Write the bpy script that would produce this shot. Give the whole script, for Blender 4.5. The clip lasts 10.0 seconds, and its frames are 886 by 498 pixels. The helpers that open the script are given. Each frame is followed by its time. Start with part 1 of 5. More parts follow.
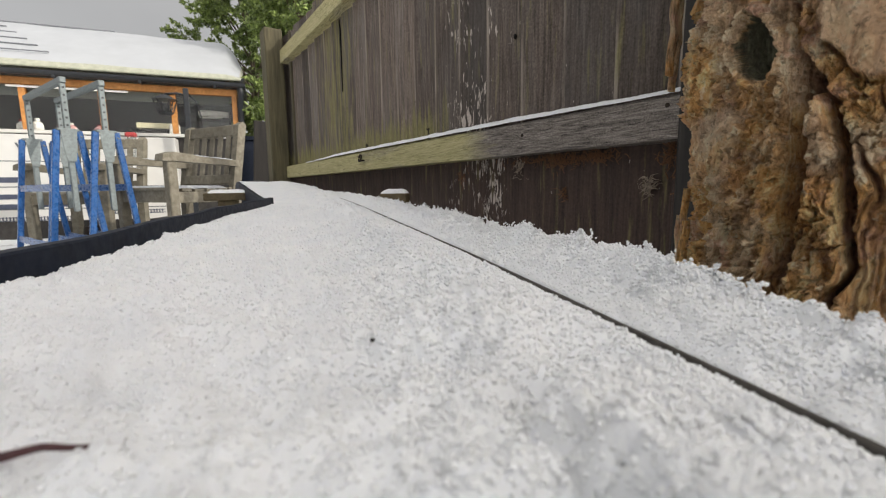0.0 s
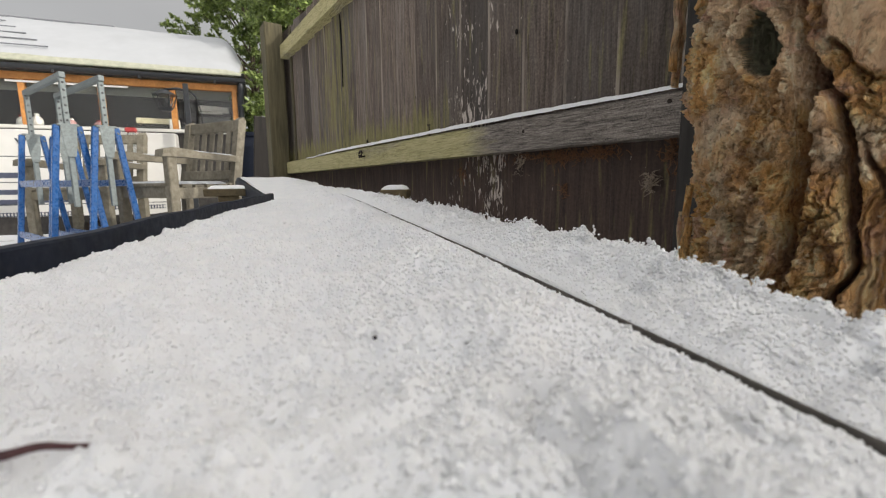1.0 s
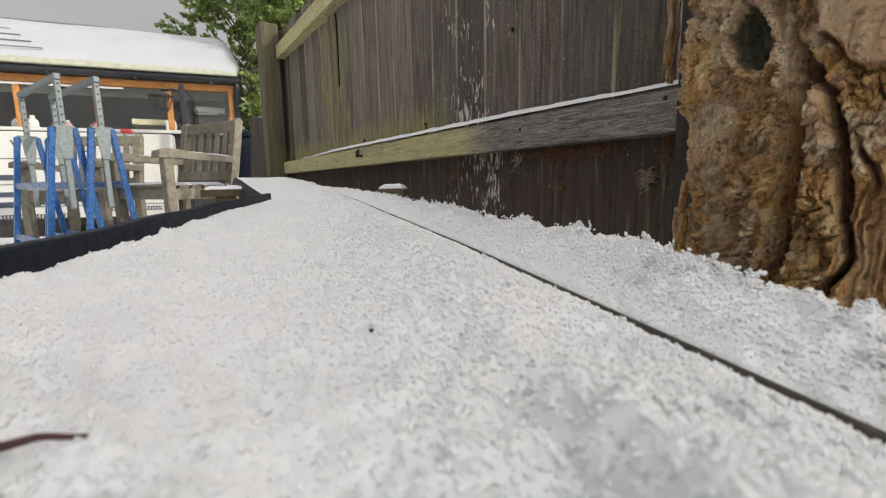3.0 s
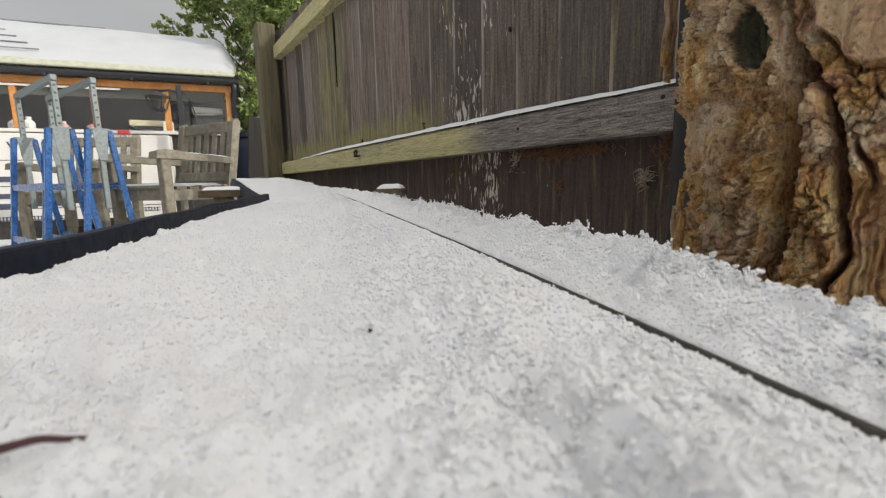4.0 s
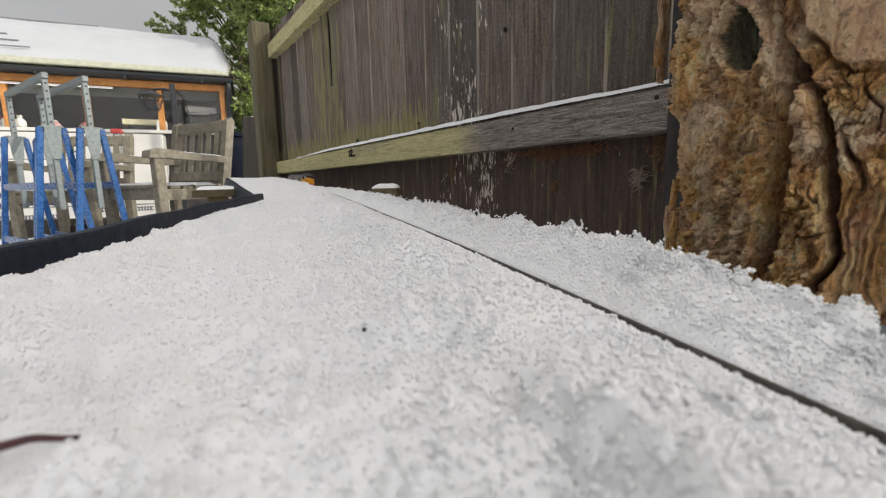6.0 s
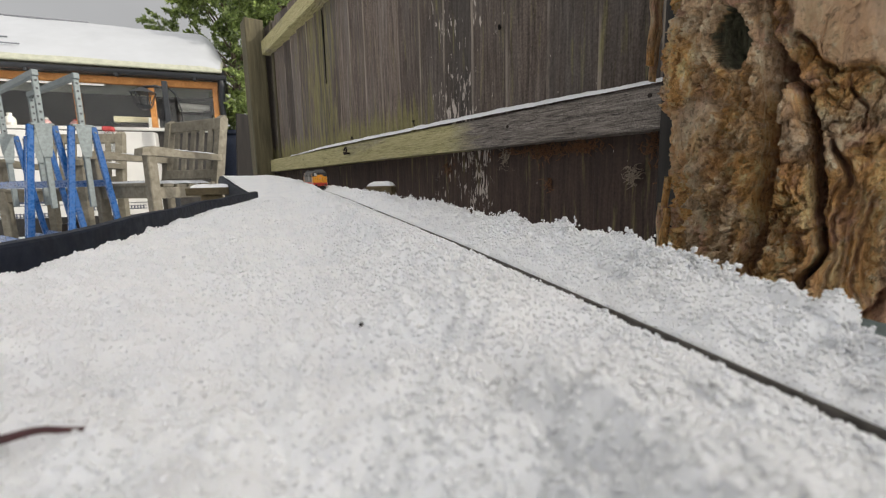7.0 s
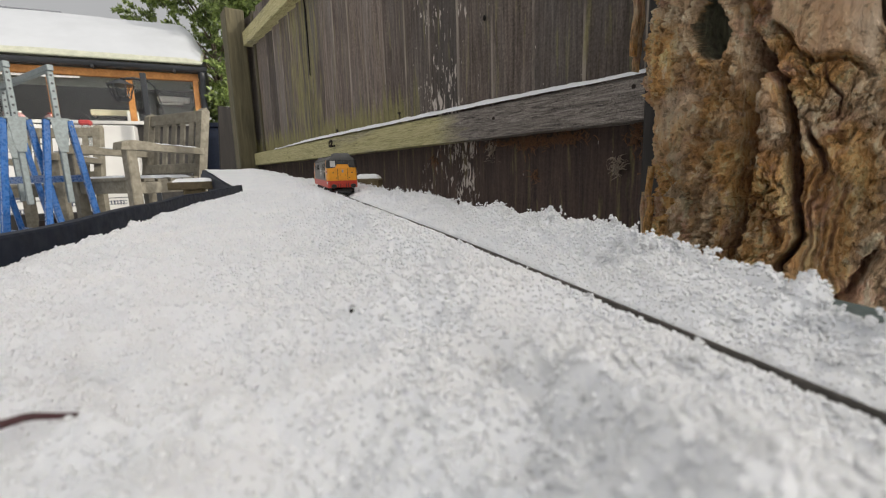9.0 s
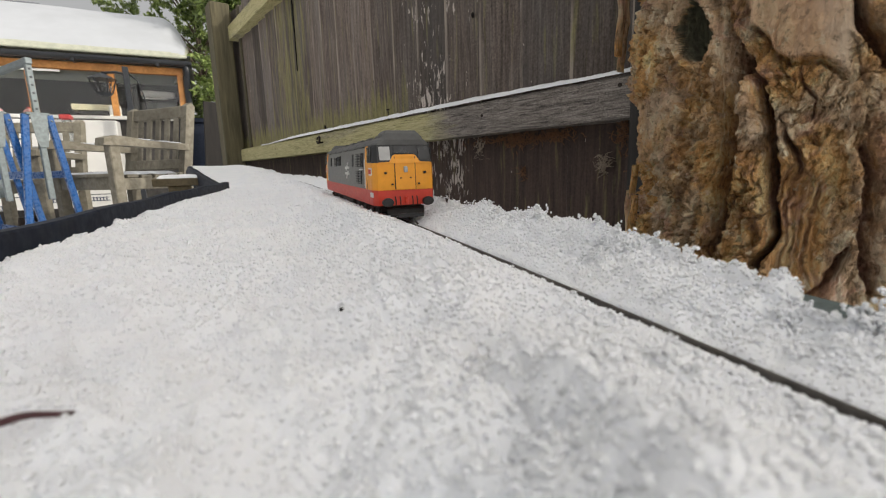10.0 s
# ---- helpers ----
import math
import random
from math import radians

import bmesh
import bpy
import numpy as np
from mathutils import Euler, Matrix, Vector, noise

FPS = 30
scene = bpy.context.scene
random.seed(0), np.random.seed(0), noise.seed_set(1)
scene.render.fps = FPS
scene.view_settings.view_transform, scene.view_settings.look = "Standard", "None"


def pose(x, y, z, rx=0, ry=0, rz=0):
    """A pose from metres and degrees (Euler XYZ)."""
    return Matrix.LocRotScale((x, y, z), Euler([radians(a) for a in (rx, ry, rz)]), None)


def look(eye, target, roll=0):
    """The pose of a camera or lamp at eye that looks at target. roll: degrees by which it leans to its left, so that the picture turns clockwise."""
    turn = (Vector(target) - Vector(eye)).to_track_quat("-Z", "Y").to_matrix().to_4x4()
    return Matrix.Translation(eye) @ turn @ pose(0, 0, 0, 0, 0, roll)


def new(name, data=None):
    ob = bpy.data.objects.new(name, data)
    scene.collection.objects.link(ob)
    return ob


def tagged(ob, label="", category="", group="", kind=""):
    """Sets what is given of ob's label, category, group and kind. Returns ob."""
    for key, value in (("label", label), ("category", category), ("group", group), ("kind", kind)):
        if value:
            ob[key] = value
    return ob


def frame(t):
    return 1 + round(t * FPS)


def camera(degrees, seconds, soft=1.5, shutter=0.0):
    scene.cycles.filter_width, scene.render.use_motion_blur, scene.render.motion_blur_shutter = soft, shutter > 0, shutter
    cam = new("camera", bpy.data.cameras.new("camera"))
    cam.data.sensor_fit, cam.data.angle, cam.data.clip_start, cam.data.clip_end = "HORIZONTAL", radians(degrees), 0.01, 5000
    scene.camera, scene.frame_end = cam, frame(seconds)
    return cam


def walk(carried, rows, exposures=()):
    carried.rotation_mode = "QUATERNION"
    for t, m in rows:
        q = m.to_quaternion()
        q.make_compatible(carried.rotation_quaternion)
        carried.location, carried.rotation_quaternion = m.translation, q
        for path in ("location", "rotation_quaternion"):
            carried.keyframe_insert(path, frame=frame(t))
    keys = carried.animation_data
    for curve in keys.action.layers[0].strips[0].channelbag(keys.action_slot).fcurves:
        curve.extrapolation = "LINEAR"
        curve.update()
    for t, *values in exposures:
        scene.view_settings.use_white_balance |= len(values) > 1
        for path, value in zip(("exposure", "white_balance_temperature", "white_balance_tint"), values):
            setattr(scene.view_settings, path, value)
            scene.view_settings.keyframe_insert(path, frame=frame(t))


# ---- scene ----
cam = camera(90.4, 10.0, 1.1)
cam.data.dof.use_dof = True
cam.data.dof.focus_distance = 0.35
cam.data.dof.aperture_fstop = 26.0
PATH = [
    (0, (0.057, 0.089, 0.032), (1.133, 1.753, -0.245), -0.7),
    (0.5, (0.057, 0.09, 0.032), (1.132, 1.752, -0.255), -0.7),
    (1, (0.057, 0.09, 0.032), (1.13, 1.752, -0.262), -0.6),
    (1.5, (0.057, 0.09, 0.032), (1.13, 1.751, -0.265), -0.7),
    (2, (0.057, 0.09, 0.032), (1.132, 1.749, -0.267), -0.8),
    (2.5, (0.057, 0.089, 0.031), (1.134, 1.748, -0.267), -0.9),
    (4, (0.057, 0.089, 0.031), (1.142, 1.742, -0.268), -1.3),
    (4.5, (0.057, 0.088, 0.031), (1.145, 1.74, -0.268), -1.3),
    (5, (0.057, 0.089, 0.031), (1.149, 1.737, -0.267), -1.4),
    (5.5, (0.057, 0.089, 0.031), (1.153, 1.734, -0.267), -1.3),
    (7, (0.056, 0.087, 0.031), (1.176, 1.715, -0.28), -1.3),
    (7.5, (0.055, 0.087, 0.031), (1.184, 1.707, -0.287), -1.4),
    (8, (0.055, 0.087, 0.031), (1.193, 1.699, -0.296), -1.5),
    (8.5, (0.055, 0.086, 0.031), (1.203, 1.689, -0.304), -1.6),
    (9, (0.055, 0.086, 0.03), (1.217, 1.676, -0.314), -1.7),
    (9.5, (0.054, 0.086, 0.03), (1.236, 1.66, -0.324), -1.6),
    (10, (0.054, 0.084, 0.031), (1.254, 1.643, -0.33), -1.6),
]
walk(cam, [(t, look(eye, target, roll)) for t, eye, target, roll in PATH])

# ---------- world, sun, exposure ----------
EYE = Vector((0.057, 0.09))
FWD = Vector((0.54239, 0.84013))
RGT = Vector((0.84013, -0.54239))


def yd(lat, dep, z=0.0):
    """A place in metres right and ahead of the camera's early pose, set to fit its view."""
    p = EYE + RGT * lat + FWD * dep
    return Vector((p.x, p.y, z))


YAW = math.degrees(math.atan2(RGT.y, RGT.x))


def ypose(lat, dep, z=0.0, rz=0.0):
    p = yd(lat, dep, z)
    return pose(p.x, p.y, p.z, 0, 0, YAW + rz)


SUN_AZ = 70.0      # degrees to the right of straight behind
SUN_EL = 28.0
_a = radians(SUN_AZ)
_to = RGT * math.sin(_a) - FWD * math.cos(_a)
SUN_DIR = Vector((_to.x * math.cos(radians(SUN_EL)), _to.y * math.cos(radians(SUN_EL)), math.sin(radians(SUN_EL))))

world = bpy.data.worlds.new("winter_sky")
scene.world = world
world.use_nodes = True
wn, wl = world.node_tree.nodes, world.node_tree.links
sky = wn.new("ShaderNodeTexSky")
sky.sky_type = "NISHITA"
sky.sun_disc = False
sky.sun_elevation = radians(SUN_EL)
sky.sun_rotation = math.atan2(SUN_DIR.x, SUN_DIR.y)
sky.dust_density = 4.0
sky.air_density = 1.0
cloud = wn.new("ShaderNodeTexNoise")
cloud.inputs["Scale"].default_value = 2.2
cloud.inputs["Detail"].default_value = 6
tc = wn.new("ShaderNodeTexCoord")
wl.new(tc.outputs["Generated"], cloud.inputs["Vector"])
cramp = wn.new("ShaderNodeValToRGB")
cramp.color_ramp.elements[0].position, cramp.color_ramp.elements[0].color = 0.3, (8.3, 8.0, 7.65, 1)
cramp.color_ramp.elements[1].position, cramp.color_ramp.elements[1].color = 0.7, (10.0, 9.7, 9.3, 1)
wl.new(cloud.outputs["Fac"], cramp.inputs["Fac"])
cmix = wn.new("ShaderNodeMixRGB")
cmix.inputs["Fac"].default_value = 0.75
wl.new(sky.outputs["Color"], cmix.inputs["Color1"])
sep = wn.new("ShaderNodeSeparateXYZ")
wl.new(tc.outputs["Generated"], sep.inputs[0])
lift = wn.new("ShaderNodeMapRange")
lift.inputs["From Min"].default_value, lift.inputs["From Max"].default_value = 0.3, 1.0
lift.inputs["To Min"].default_value, lift.inputs["To Max"].default_value = 0.82, 1.2
wl.new(sep.outputs["Z"], lift.inputs["Value"])
dome = wn.new("ShaderNodeMixRGB")
dome.blend_type = "MULTIPLY"
dome.inputs["Fac"].default_value = 1.0
wl.new(cramp.outputs["Color"], dome.inputs["Color1"])
wl.new(lift.outputs[0], dome.inputs["Color2"])
toward = wn.new("ShaderNodeVectorMath")
toward.operation = "DOT_PRODUCT"
toward.inputs[1].default_value = SUN_DIR
wl.new(tc.outputs["Generated"], toward.inputs[0])
glow = wn.new("ShaderNodeMapRange")          # the cloud brightens towards the veiled sun
glow.interpolation_type = "SMOOTHSTEP"
glow.inputs["From Min"].default_value, glow.inputs["From Max"].default_value = 0.1, 1.0
glow.inputs["To Min"].default_value, glow.inputs["To Max"].default_value = 1.0, 3.7
wl.new(toward.outputs["Value"], glow.inputs["Value"])
veil = wn.new("ShaderNodeMixRGB")
veil.blend_type = "MULTIPLY"
veil.inputs["Fac"].default_value = 1.0
wl.new(dome.outputs["Color"], veil.inputs["Color1"])
wl.new(glow.outputs[0], veil.inputs["Color2"])
wl.new(veil.outputs["Color"], cmix.inputs["Color2"])
wl.new(cmix.outputs["Color"], wn["Background"].inputs["Color"])
wn["Background"].inputs["Strength"].default_value = 0.1

sun_data = bpy.data.lights.new("sun", "SUN")
sun_data.energy, sun_data.angle, sun_data.color = 2.8, radians(0.6), (1.0, 0.93, 0.82)
sun = new("sun", sun_data)
sun.matrix_basis = look(SUN_DIR * 20, (0, 0, 0))
scene.view_settings.exposure = -0.4


# ---------- helpers for meshes ----------
def part(name, bm, material, parent=None, label="", smooth=False, local=None):
    """One mesh object from a bmesh, under a thing or a part."""
    me = bpy.data.meshes.new(name)
    bm.to_mesh(me)
    bm.free()
    me.materials.append(material)
    if smooth:
        me.polygons.foreach_set("use_smooth", [True] * len(me.polygons))
    ob = new(name, me)
    if parent is not None:
        ob.parent = parent
    if local is not None:
        ob.matrix_basis = local
    if label:
        ob["label"] = label
    return ob


def thing(name, m, label, category, group="", kind=""):
    ob = new(name)
    ob.empty_display_size = 0.05
    ob.matrix_basis = m
    return tagged(ob, label, category, group, kind)


def box(bm, sx, sy, sz, m=None, bevel=0.0, segs=1):
    """A box of the given size, centred, with softened edges."""
    m = m or Matrix()
    r = bmesh.ops.create_cube(bm, size=1.0, matrix=m @ Matrix.Diagonal((sx, sy, sz, 1)))
    if bevel > 0:
        vs = set(r["verts"])
        es = [e for e in bm.edges if e.verts[0] in vs and e.verts[1] in vs]
        bmesh.ops.bevel(bm, geom=es, offset=bevel, segments=segs, affect="EDGES", profile=0.6)
    return bm


def boxm(sx, sy, sz, at=(0, 0, 0), bevel=0.0, rot=(0, 0, 0), segs=1):
    return box(bmesh.new(), sx, sy, sz, pose(*at, *rot), bevel, segs)


def bar(bm, a, b, w, h, bevel=0.0, up=(0, 0, 1)):
    """A beam from a to b, w wide and h high."""
    a, b = Vector(a), Vector(b)
    d = (b - a)
    y = d.normalized()
    x = y.cross(Vector(up)).normalized()
    z = x.cross(y)
    m = Matrix((x, y, z)).transposed().to_4x4()
    m.translation = (a + b) / 2
    return box(bm, w, d.length, h, m, bevel)


def rod(bm, pts, radius, sides=8, taper=1.0):
    """A round bar along points; taper is the end's share of the radius."""
    pts = [Vector(p) for p in pts]
    rings = []
    n = len(pts)
    side = Vector((0.3, 0.5, 0.81))
    for i, p in enumerate(pts):
        d = (pts[min(i + 1, n - 1)] - pts[max(i - 1, 0)]).normalized()
        x = d.cross(side)
        if x.length < 1e-3:
            x = d.cross(Vector((1, 0, 0)))
        x.normalize()
        y = d.cross(x)
        r = radius * (1 + (taper - 1) * i / max(1, n - 1))
        rings.append([bm.verts.new(p + x * (r * math.cos(2 * math.pi * k / sides)) + y * (r * math.sin(2 * math.pi * k / sides))) for k in range(sides)])
    for a, b in zip(rings, rings[1:]):
        for k in range(sides):
            bm.faces.new((a[k], a[(k + 1) % sides], b[(k + 1) % sides], b[k]))
    bm.faces.new(rings[0][::-1])
    bm.faces.new(rings[-1])
    return bm


def prism(bm, outline, depth, m=None):
    """An outline in x and z, given a depth along y, centred on y = 0."""
    m = m or Matrix()
    f = [bm.verts.new(m @ Vector((x, -depth / 2, z))) for x, z in outline]
    g = [bm.verts.new(m @ Vector((x, depth / 2, z))) for x, z in outline]
    n = len(outline)
    bm.faces.new(f)
    bm.faces.new(g[::-1])
    for i in range(n):
        bm.faces.new((f[i], g[i], g[(i + 1) % n], f[(i + 1) % n]))
    bmesh.ops.recalc_face_normals(bm, faces=bm.faces[:])
    return bm


def mesh_np(name, verts, faces, material, parent=None, smooth=True):
    """A mesh object from arrays of points and of equal-sided faces."""
    me = bpy.data.meshes.new(name)
    verts, faces = np.asarray(verts, dtype=np.float32), np.asarray(faces, dtype=np.int32)
    k = faces.shape[1]
    me.vertices.add(len(verts))
    me.vertices.foreach_set("co", verts.ravel())
    me.loops.add(faces.size)
    me.loops.foreach_set("vertex_index", faces.ravel())
    me.polygons.add(len(faces))
    me.polygons.foreach_set("loop_start", np.arange(0, faces.size, k, dtype=np.int32))
    me.polygons.foreach_set("use_smooth", np.full(len(faces), smooth))
    me.update(calc_edges=True)
    me.materials.append(material)
    ob = new(name, me)
    if parent is not None:
        ob.parent = parent
    return ob


def grid_faces(nr, nc):
    i = np.arange(nr * nc).reshape(nr, nc)
    return np.stack([i[:-1, :-1], i[:-1, 1:], i[1:, 1:], i[1:, :-1]], -1).reshape(-1, 4)


def hash01(ix, iy, iz, seed):
    n = (ix.astype(np.int64) * 374761393 + iy.astype(np.int64) * 668265263 + iz.astype(np.int64) * 2147483647 + seed * 974634777) & 0xFFFFFFFF
    n = ((n ^ (n >> 13)) * 1274126177) & 0xFFFFFFFF
    n = ((n ^ (n >> 16)) * 2246822519) & 0xFFFFFFFF
    return ((n ^ (n >> 15)) & 0xFFFFFF) / float(0xFFFFFF)


def vnoise(x, y, z=None, seed=0):
    """Smooth noise from -1 to 1 on arrays."""
    z = np.zeros_like(x) if z is None else z
    ix, iy, iz = np.floor(x), np.floor(y), np.floor(z)
    fx, fy, fz = x - ix, y - iy, z - iz
    fx, fy, fz = (f * f * (3 - 2 * f) for f in (fx, fy, fz))
    out = 0
    for dx in (0, 1):
        for dy in (0, 1):
            for dz in (0, 1):
                w = (fx if dx else 1 - fx) * (fy if dy else 1 - fy) * (fz if dz else 1 - fz)
                out = out + w * hash01(ix + dx, iy + dy, iz + dz, seed)
    return out * 2 - 1


def fbm(x, y, z=None, seed=0, octaves=4, gain=0.5):
    out, amp, f = 0, 1.0, 1.0
    for k in range(octaves):
        out = out + amp * vnoise(x * f, y * f, None if z is None else z * f, seed + k)
        amp, f = amp * gain, f * 2.03
    return out


def cells(x, y, seed=0):
    """Distance to the nearest of scattered points, one to a unit square."""
    ix, iy = np.floor(x), np.floor(y)
    best = np.full(x.shape, 9.0)
    z = np.zeros_like(x)
    for dx in (-1, 0, 1):
        for dy in (-1, 0, 1):
            cx, cy = ix + dx, iy + dy
            px, py = cx + hash01(cx, cy, z, seed), cy + hash01(cx, cy, z, seed + 7)
            best = np.minimum(best, (px - x) ** 2 + (py - y) ** 2)
    return np.sqrt(best)


def shards(x, y, seed=0):
    """Broken plates, one to a scattered cell: each at its own height and tilt."""
    ix, iy = np.floor(x), np.floor(y)
    best, second, out = np.full(x.shape, 9.0), np.full(x.shape, 9.0), np.zeros_like(x)
    z = np.zeros_like(x)
    for dx in (-1, 0, 1):
        for dy in (-1, 0, 1):
            cx, cy = ix + dx, iy + dy
            px, py = cx + hash01(cx, cy, z, seed), cy + hash01(cx, cy, z, seed + 7)
            d = (px - x) ** 2 + (py - y) ** 2
            level = 2 * hash01(cx, cy, z, seed + 13) - 1 + (2 * hash01(cx, cy, z, seed + 17) - 1) * 1.3 * (x - px) + (2 * hash01(cx, cy, z, seed + 19) - 1) * 1.3 * (y - py)
            out = np.where(d < best, level, out)
            second = np.minimum(second, np.maximum(best, d))
            best = np.minimum(best, d)
    return out, np.sqrt(second) - np.sqrt(best)


def sstep(a, b, x):
    t = np.clip((x - a) / (b - a), 0, 1)
    return t * t * (3 - 2 * t)


# ---------- materials ----------
class Mat:
    """A node material under construction."""

    def __init__(self, name, rough=0.6, metal=0.0):
        self.m = bpy.data.materials.new(name)
        self.m.use_nodes = True
        self.n, self.l = self.m.node_tree.nodes, self.m.node_tree.links
        self.b = self.n["Principled BSDF"]
        self.b.inputs["Roughness"].default_value = rough
        self.b.inputs["Metallic"].default_value = metal
        self.pos = self.n.new("ShaderNodeNewGeometry").outputs["Position"]

    def local(self):
        self.pos = self.n.new("ShaderNodeTexCoord").outputs["Object"]
        return self

    def noise(self, scale, detail=4, stretch=(1, 1, 1), rough=0.55, distortion=0.0):
        mp = self.n.new("ShaderNodeMapping")
        mp.inputs["Scale"].default_value = stretch
        t = self.n.new("ShaderNodeTexNoise")
        t.inputs["Scale"].default_value, t.inputs["Detail"].default_value = scale, detail
        t.inputs["Roughness"].default_value, t.inputs["Distortion"].default_value = rough, distortion
        self.l.new(self.pos, mp.inputs["Vector"])
        self.l.new(mp.outputs["Vector"], t.inputs["Vector"])
        return t.outputs["Fac"]

    def ramp(self, fac, *stops):
        r = self.n.new("ShaderNodeValToRGB")
        e = r.color_ramp.elements
        while len(e) < len(stops):
            e.new(0.5)
        for el, (p, c) in zip(e, stops):
            el.position = p
            el.color = (*c, 1) if not isinstance(c, float) else (c, c, c, 1)
        self.l.new(fac, r.inputs["Fac"])
        return r.outputs["Color"]

    def mix(self, fac, a, b, kind="MIX"):
        m = self.n.new("ShaderNodeMixRGB")
        m.blend_type = kind
        for s, v in zip(("Fac", "Color1", "Color2"), (fac, a, b)):
            if isinstance(v, (int, float)):
                m.inputs[s].default_value = v if s == "Fac" else (v, v, v, 1)
            elif isinstance(v, tuple):
                m.inputs[s].default_value = (*v, 1)
            else:
                self.l.new(v, m.inputs[s])
        return m.outputs["Color"]

    def math(self, op, a, b=0.0):
        m = self.n.new("ShaderNodeMath")
        m.operation = op
        for i, v in enumerate((a, b)):
            if isinstance(v, (int, float)):
                m.inputs[i].default_value = v
            else:
                self.l.new(v, m.inputs[i])
        return m.outputs[0]

    def axis(self, k):
        s = self.n.new("ShaderNodeSeparateXYZ")
        self.l.new(self.pos, s.inputs[0])
        return s.outputs[k]

    def band(self, v, a, b, c, d):
        """1 between b and c, falling to 0 at a and at d."""
        up = self.n.new("ShaderNodeMapRange")
        up.interpolation_type = "SMOOTHSTEP"
        up.inputs["From Min"].default_value, up.inputs["From Max"].default_value = a, b
        self.l.new(v, up.inputs["Value"])
        dn = self.n.new("ShaderNodeMapRange")
        dn.interpolation_type = "SMOOTHSTEP"
        dn.inputs["From Min"].default_value, dn.inputs["From Max"].default_value = c, d
        dn.inputs["To Min"].default_value, dn.inputs["To Max"].default_value = 1.0, 0.0
        self.l.new(v, dn.inputs["Value"])
        return self.math("MULTIPLY", up.outputs[0], dn.outputs[0])

    def rand(self):
        return self.n.new("ShaderNodeObjectInfo").outputs["Random"]

    def color(self, c):
        if isinstance(c, tuple):
            self.b.inputs["Base Color"].default_value = (*c, 1)
        else:
            self.l.new(c, self.b.inputs["Base Color"])
        return self

    def rough(self, v):
        self.l.new(v, self.b.inputs["Roughness"])
        return self

    def bump(self, h, strength=0.4, distance=0.002):
        b = self.n.new("ShaderNodeBump")
        b.inputs["Strength"].default_value, b.inputs["Distance"].default_value = strength, distance
        self.l.new(h, b.inputs["Height"])
        self.l.new(b.outputs["Normal"], self.b.inputs["Normal"])
        return self


def plain(name, c, rough=0.5, metal=0.0, vary=0.15, scale=40.0, bump=0.0, dist=0.001):
    """Paint, plastic or metal with a little dirt and unevenness."""
    m = Mat(name, rough, metal)
    n = m.noise(scale, 5)
    lo, hi = tuple(v * (1 - vary) for v in c), tuple(min(1, v * (1 + vary)) for v in c)
    m.color(m.ramp(n, (0.3, lo), (0.7, hi)))
    m.rough(m.ramp(m.noise(scale * 3, 3), (0.3, max(0.02, rough - 0.08)), (0.7, min(1.0, rough + 0.1))))
    if bump:
        m.bump(n, bump, dist)
    return m.m


def wood(name, dark, light, grain=(60, 60, 3), scale=1.0, rough=0.75, bump=0.5, dist=0.0015, vary=0.25, local=False):
    """Weathered wood with its grain along the axis of the smallest stretch."""
    m = Mat(name, rough)
    if local:
        m.local()
    g = m.noise(scale, 8, grain, 0.65, 0.4)
    big = m.noise(scale * 0.12, 3, grain)
    base = m.ramp(g, (0.28, dark), (0.72, light))
    base = m.mix(m.ramp(big, (0.35, 0.0), (0.65, 0.5)), base, tuple(v * 0.6 for v in dark))
    tone = m.ramp(m.rand(), (0.0, 1 - vary), (1.0, 1 + vary * 0.6))
    base = m.mix(1.0, base, tone, "MULTIPLY")
    m.color(base).bump(g, bump, dist)
    return m.m


def snow_material(name):
    m = Mat(name, 0.75)
    n = m.noise(2300, 3)
    w = m.noise(35, 3)
    c = m.mix(m.ramp(w, (0.35, 0.0), (0.7, 1.0)), (0.78, 0.795, 0.82), (0.83, 0.835, 0.845))
    m.color(c)
    m.b.inputs["Subsurface Weight"].default_value = 0.55
    m.b.inputs["Subsurface Radius"].default_value = (1.0, 1.0, 1.1)
    m.b.inputs["Subsurface Scale"].default_value = 0.0012
    m.bump(n, 0.5, 0.0003)
    return m.m


SNOW = snow_material("snow")
# base colour set dark to offset the strong sun on the roof snow
FAR_SNOW = plain("toned_down_snow", (0.45, 0.47, 0.50), 0.7, 0, 0.05, 3, 0.3, 0.01)
FELT = plain("grey_green_roofing_felt", (0.095, 0.12, 0.115), 0.85, 0, 0.25, 300, 0.6, 0.0005)
EDGING = plain("blue_black_edging", (0.007, 0.011, 0.023), 0.6, 0, 0.35, 60, 0.3, 0.0008)
EDGING.node_tree.nodes["Principled BSDF"].inputs["Specular IOR Level"].default_value = 0.25
STEEL_RAIL = plain("dull_nickel_rail", (0.075, 0.068, 0.06), 0.5, 0.5, 0.35, 300)


# ---------- track line and deck ----------
NODES = [(0.1133, -0.2), (0.0913, -0.1), (0.0693, 0.0), (0.0438, 0.1), (0.0167, 0.2), (-0.0125, 0.3), (-0.0715, 0.5), (-0.131, 0.7), (-0.193, 0.9),
         (-0.262, 1.11), (-0.345, 1.32), (-0.45, 1.52), (-0.60, 1.74), (-0.79, 2.0), (-0.95, 2.28), (-1.09, 2.56), (-1.22, 2.84), (-1.35, 3.12)]


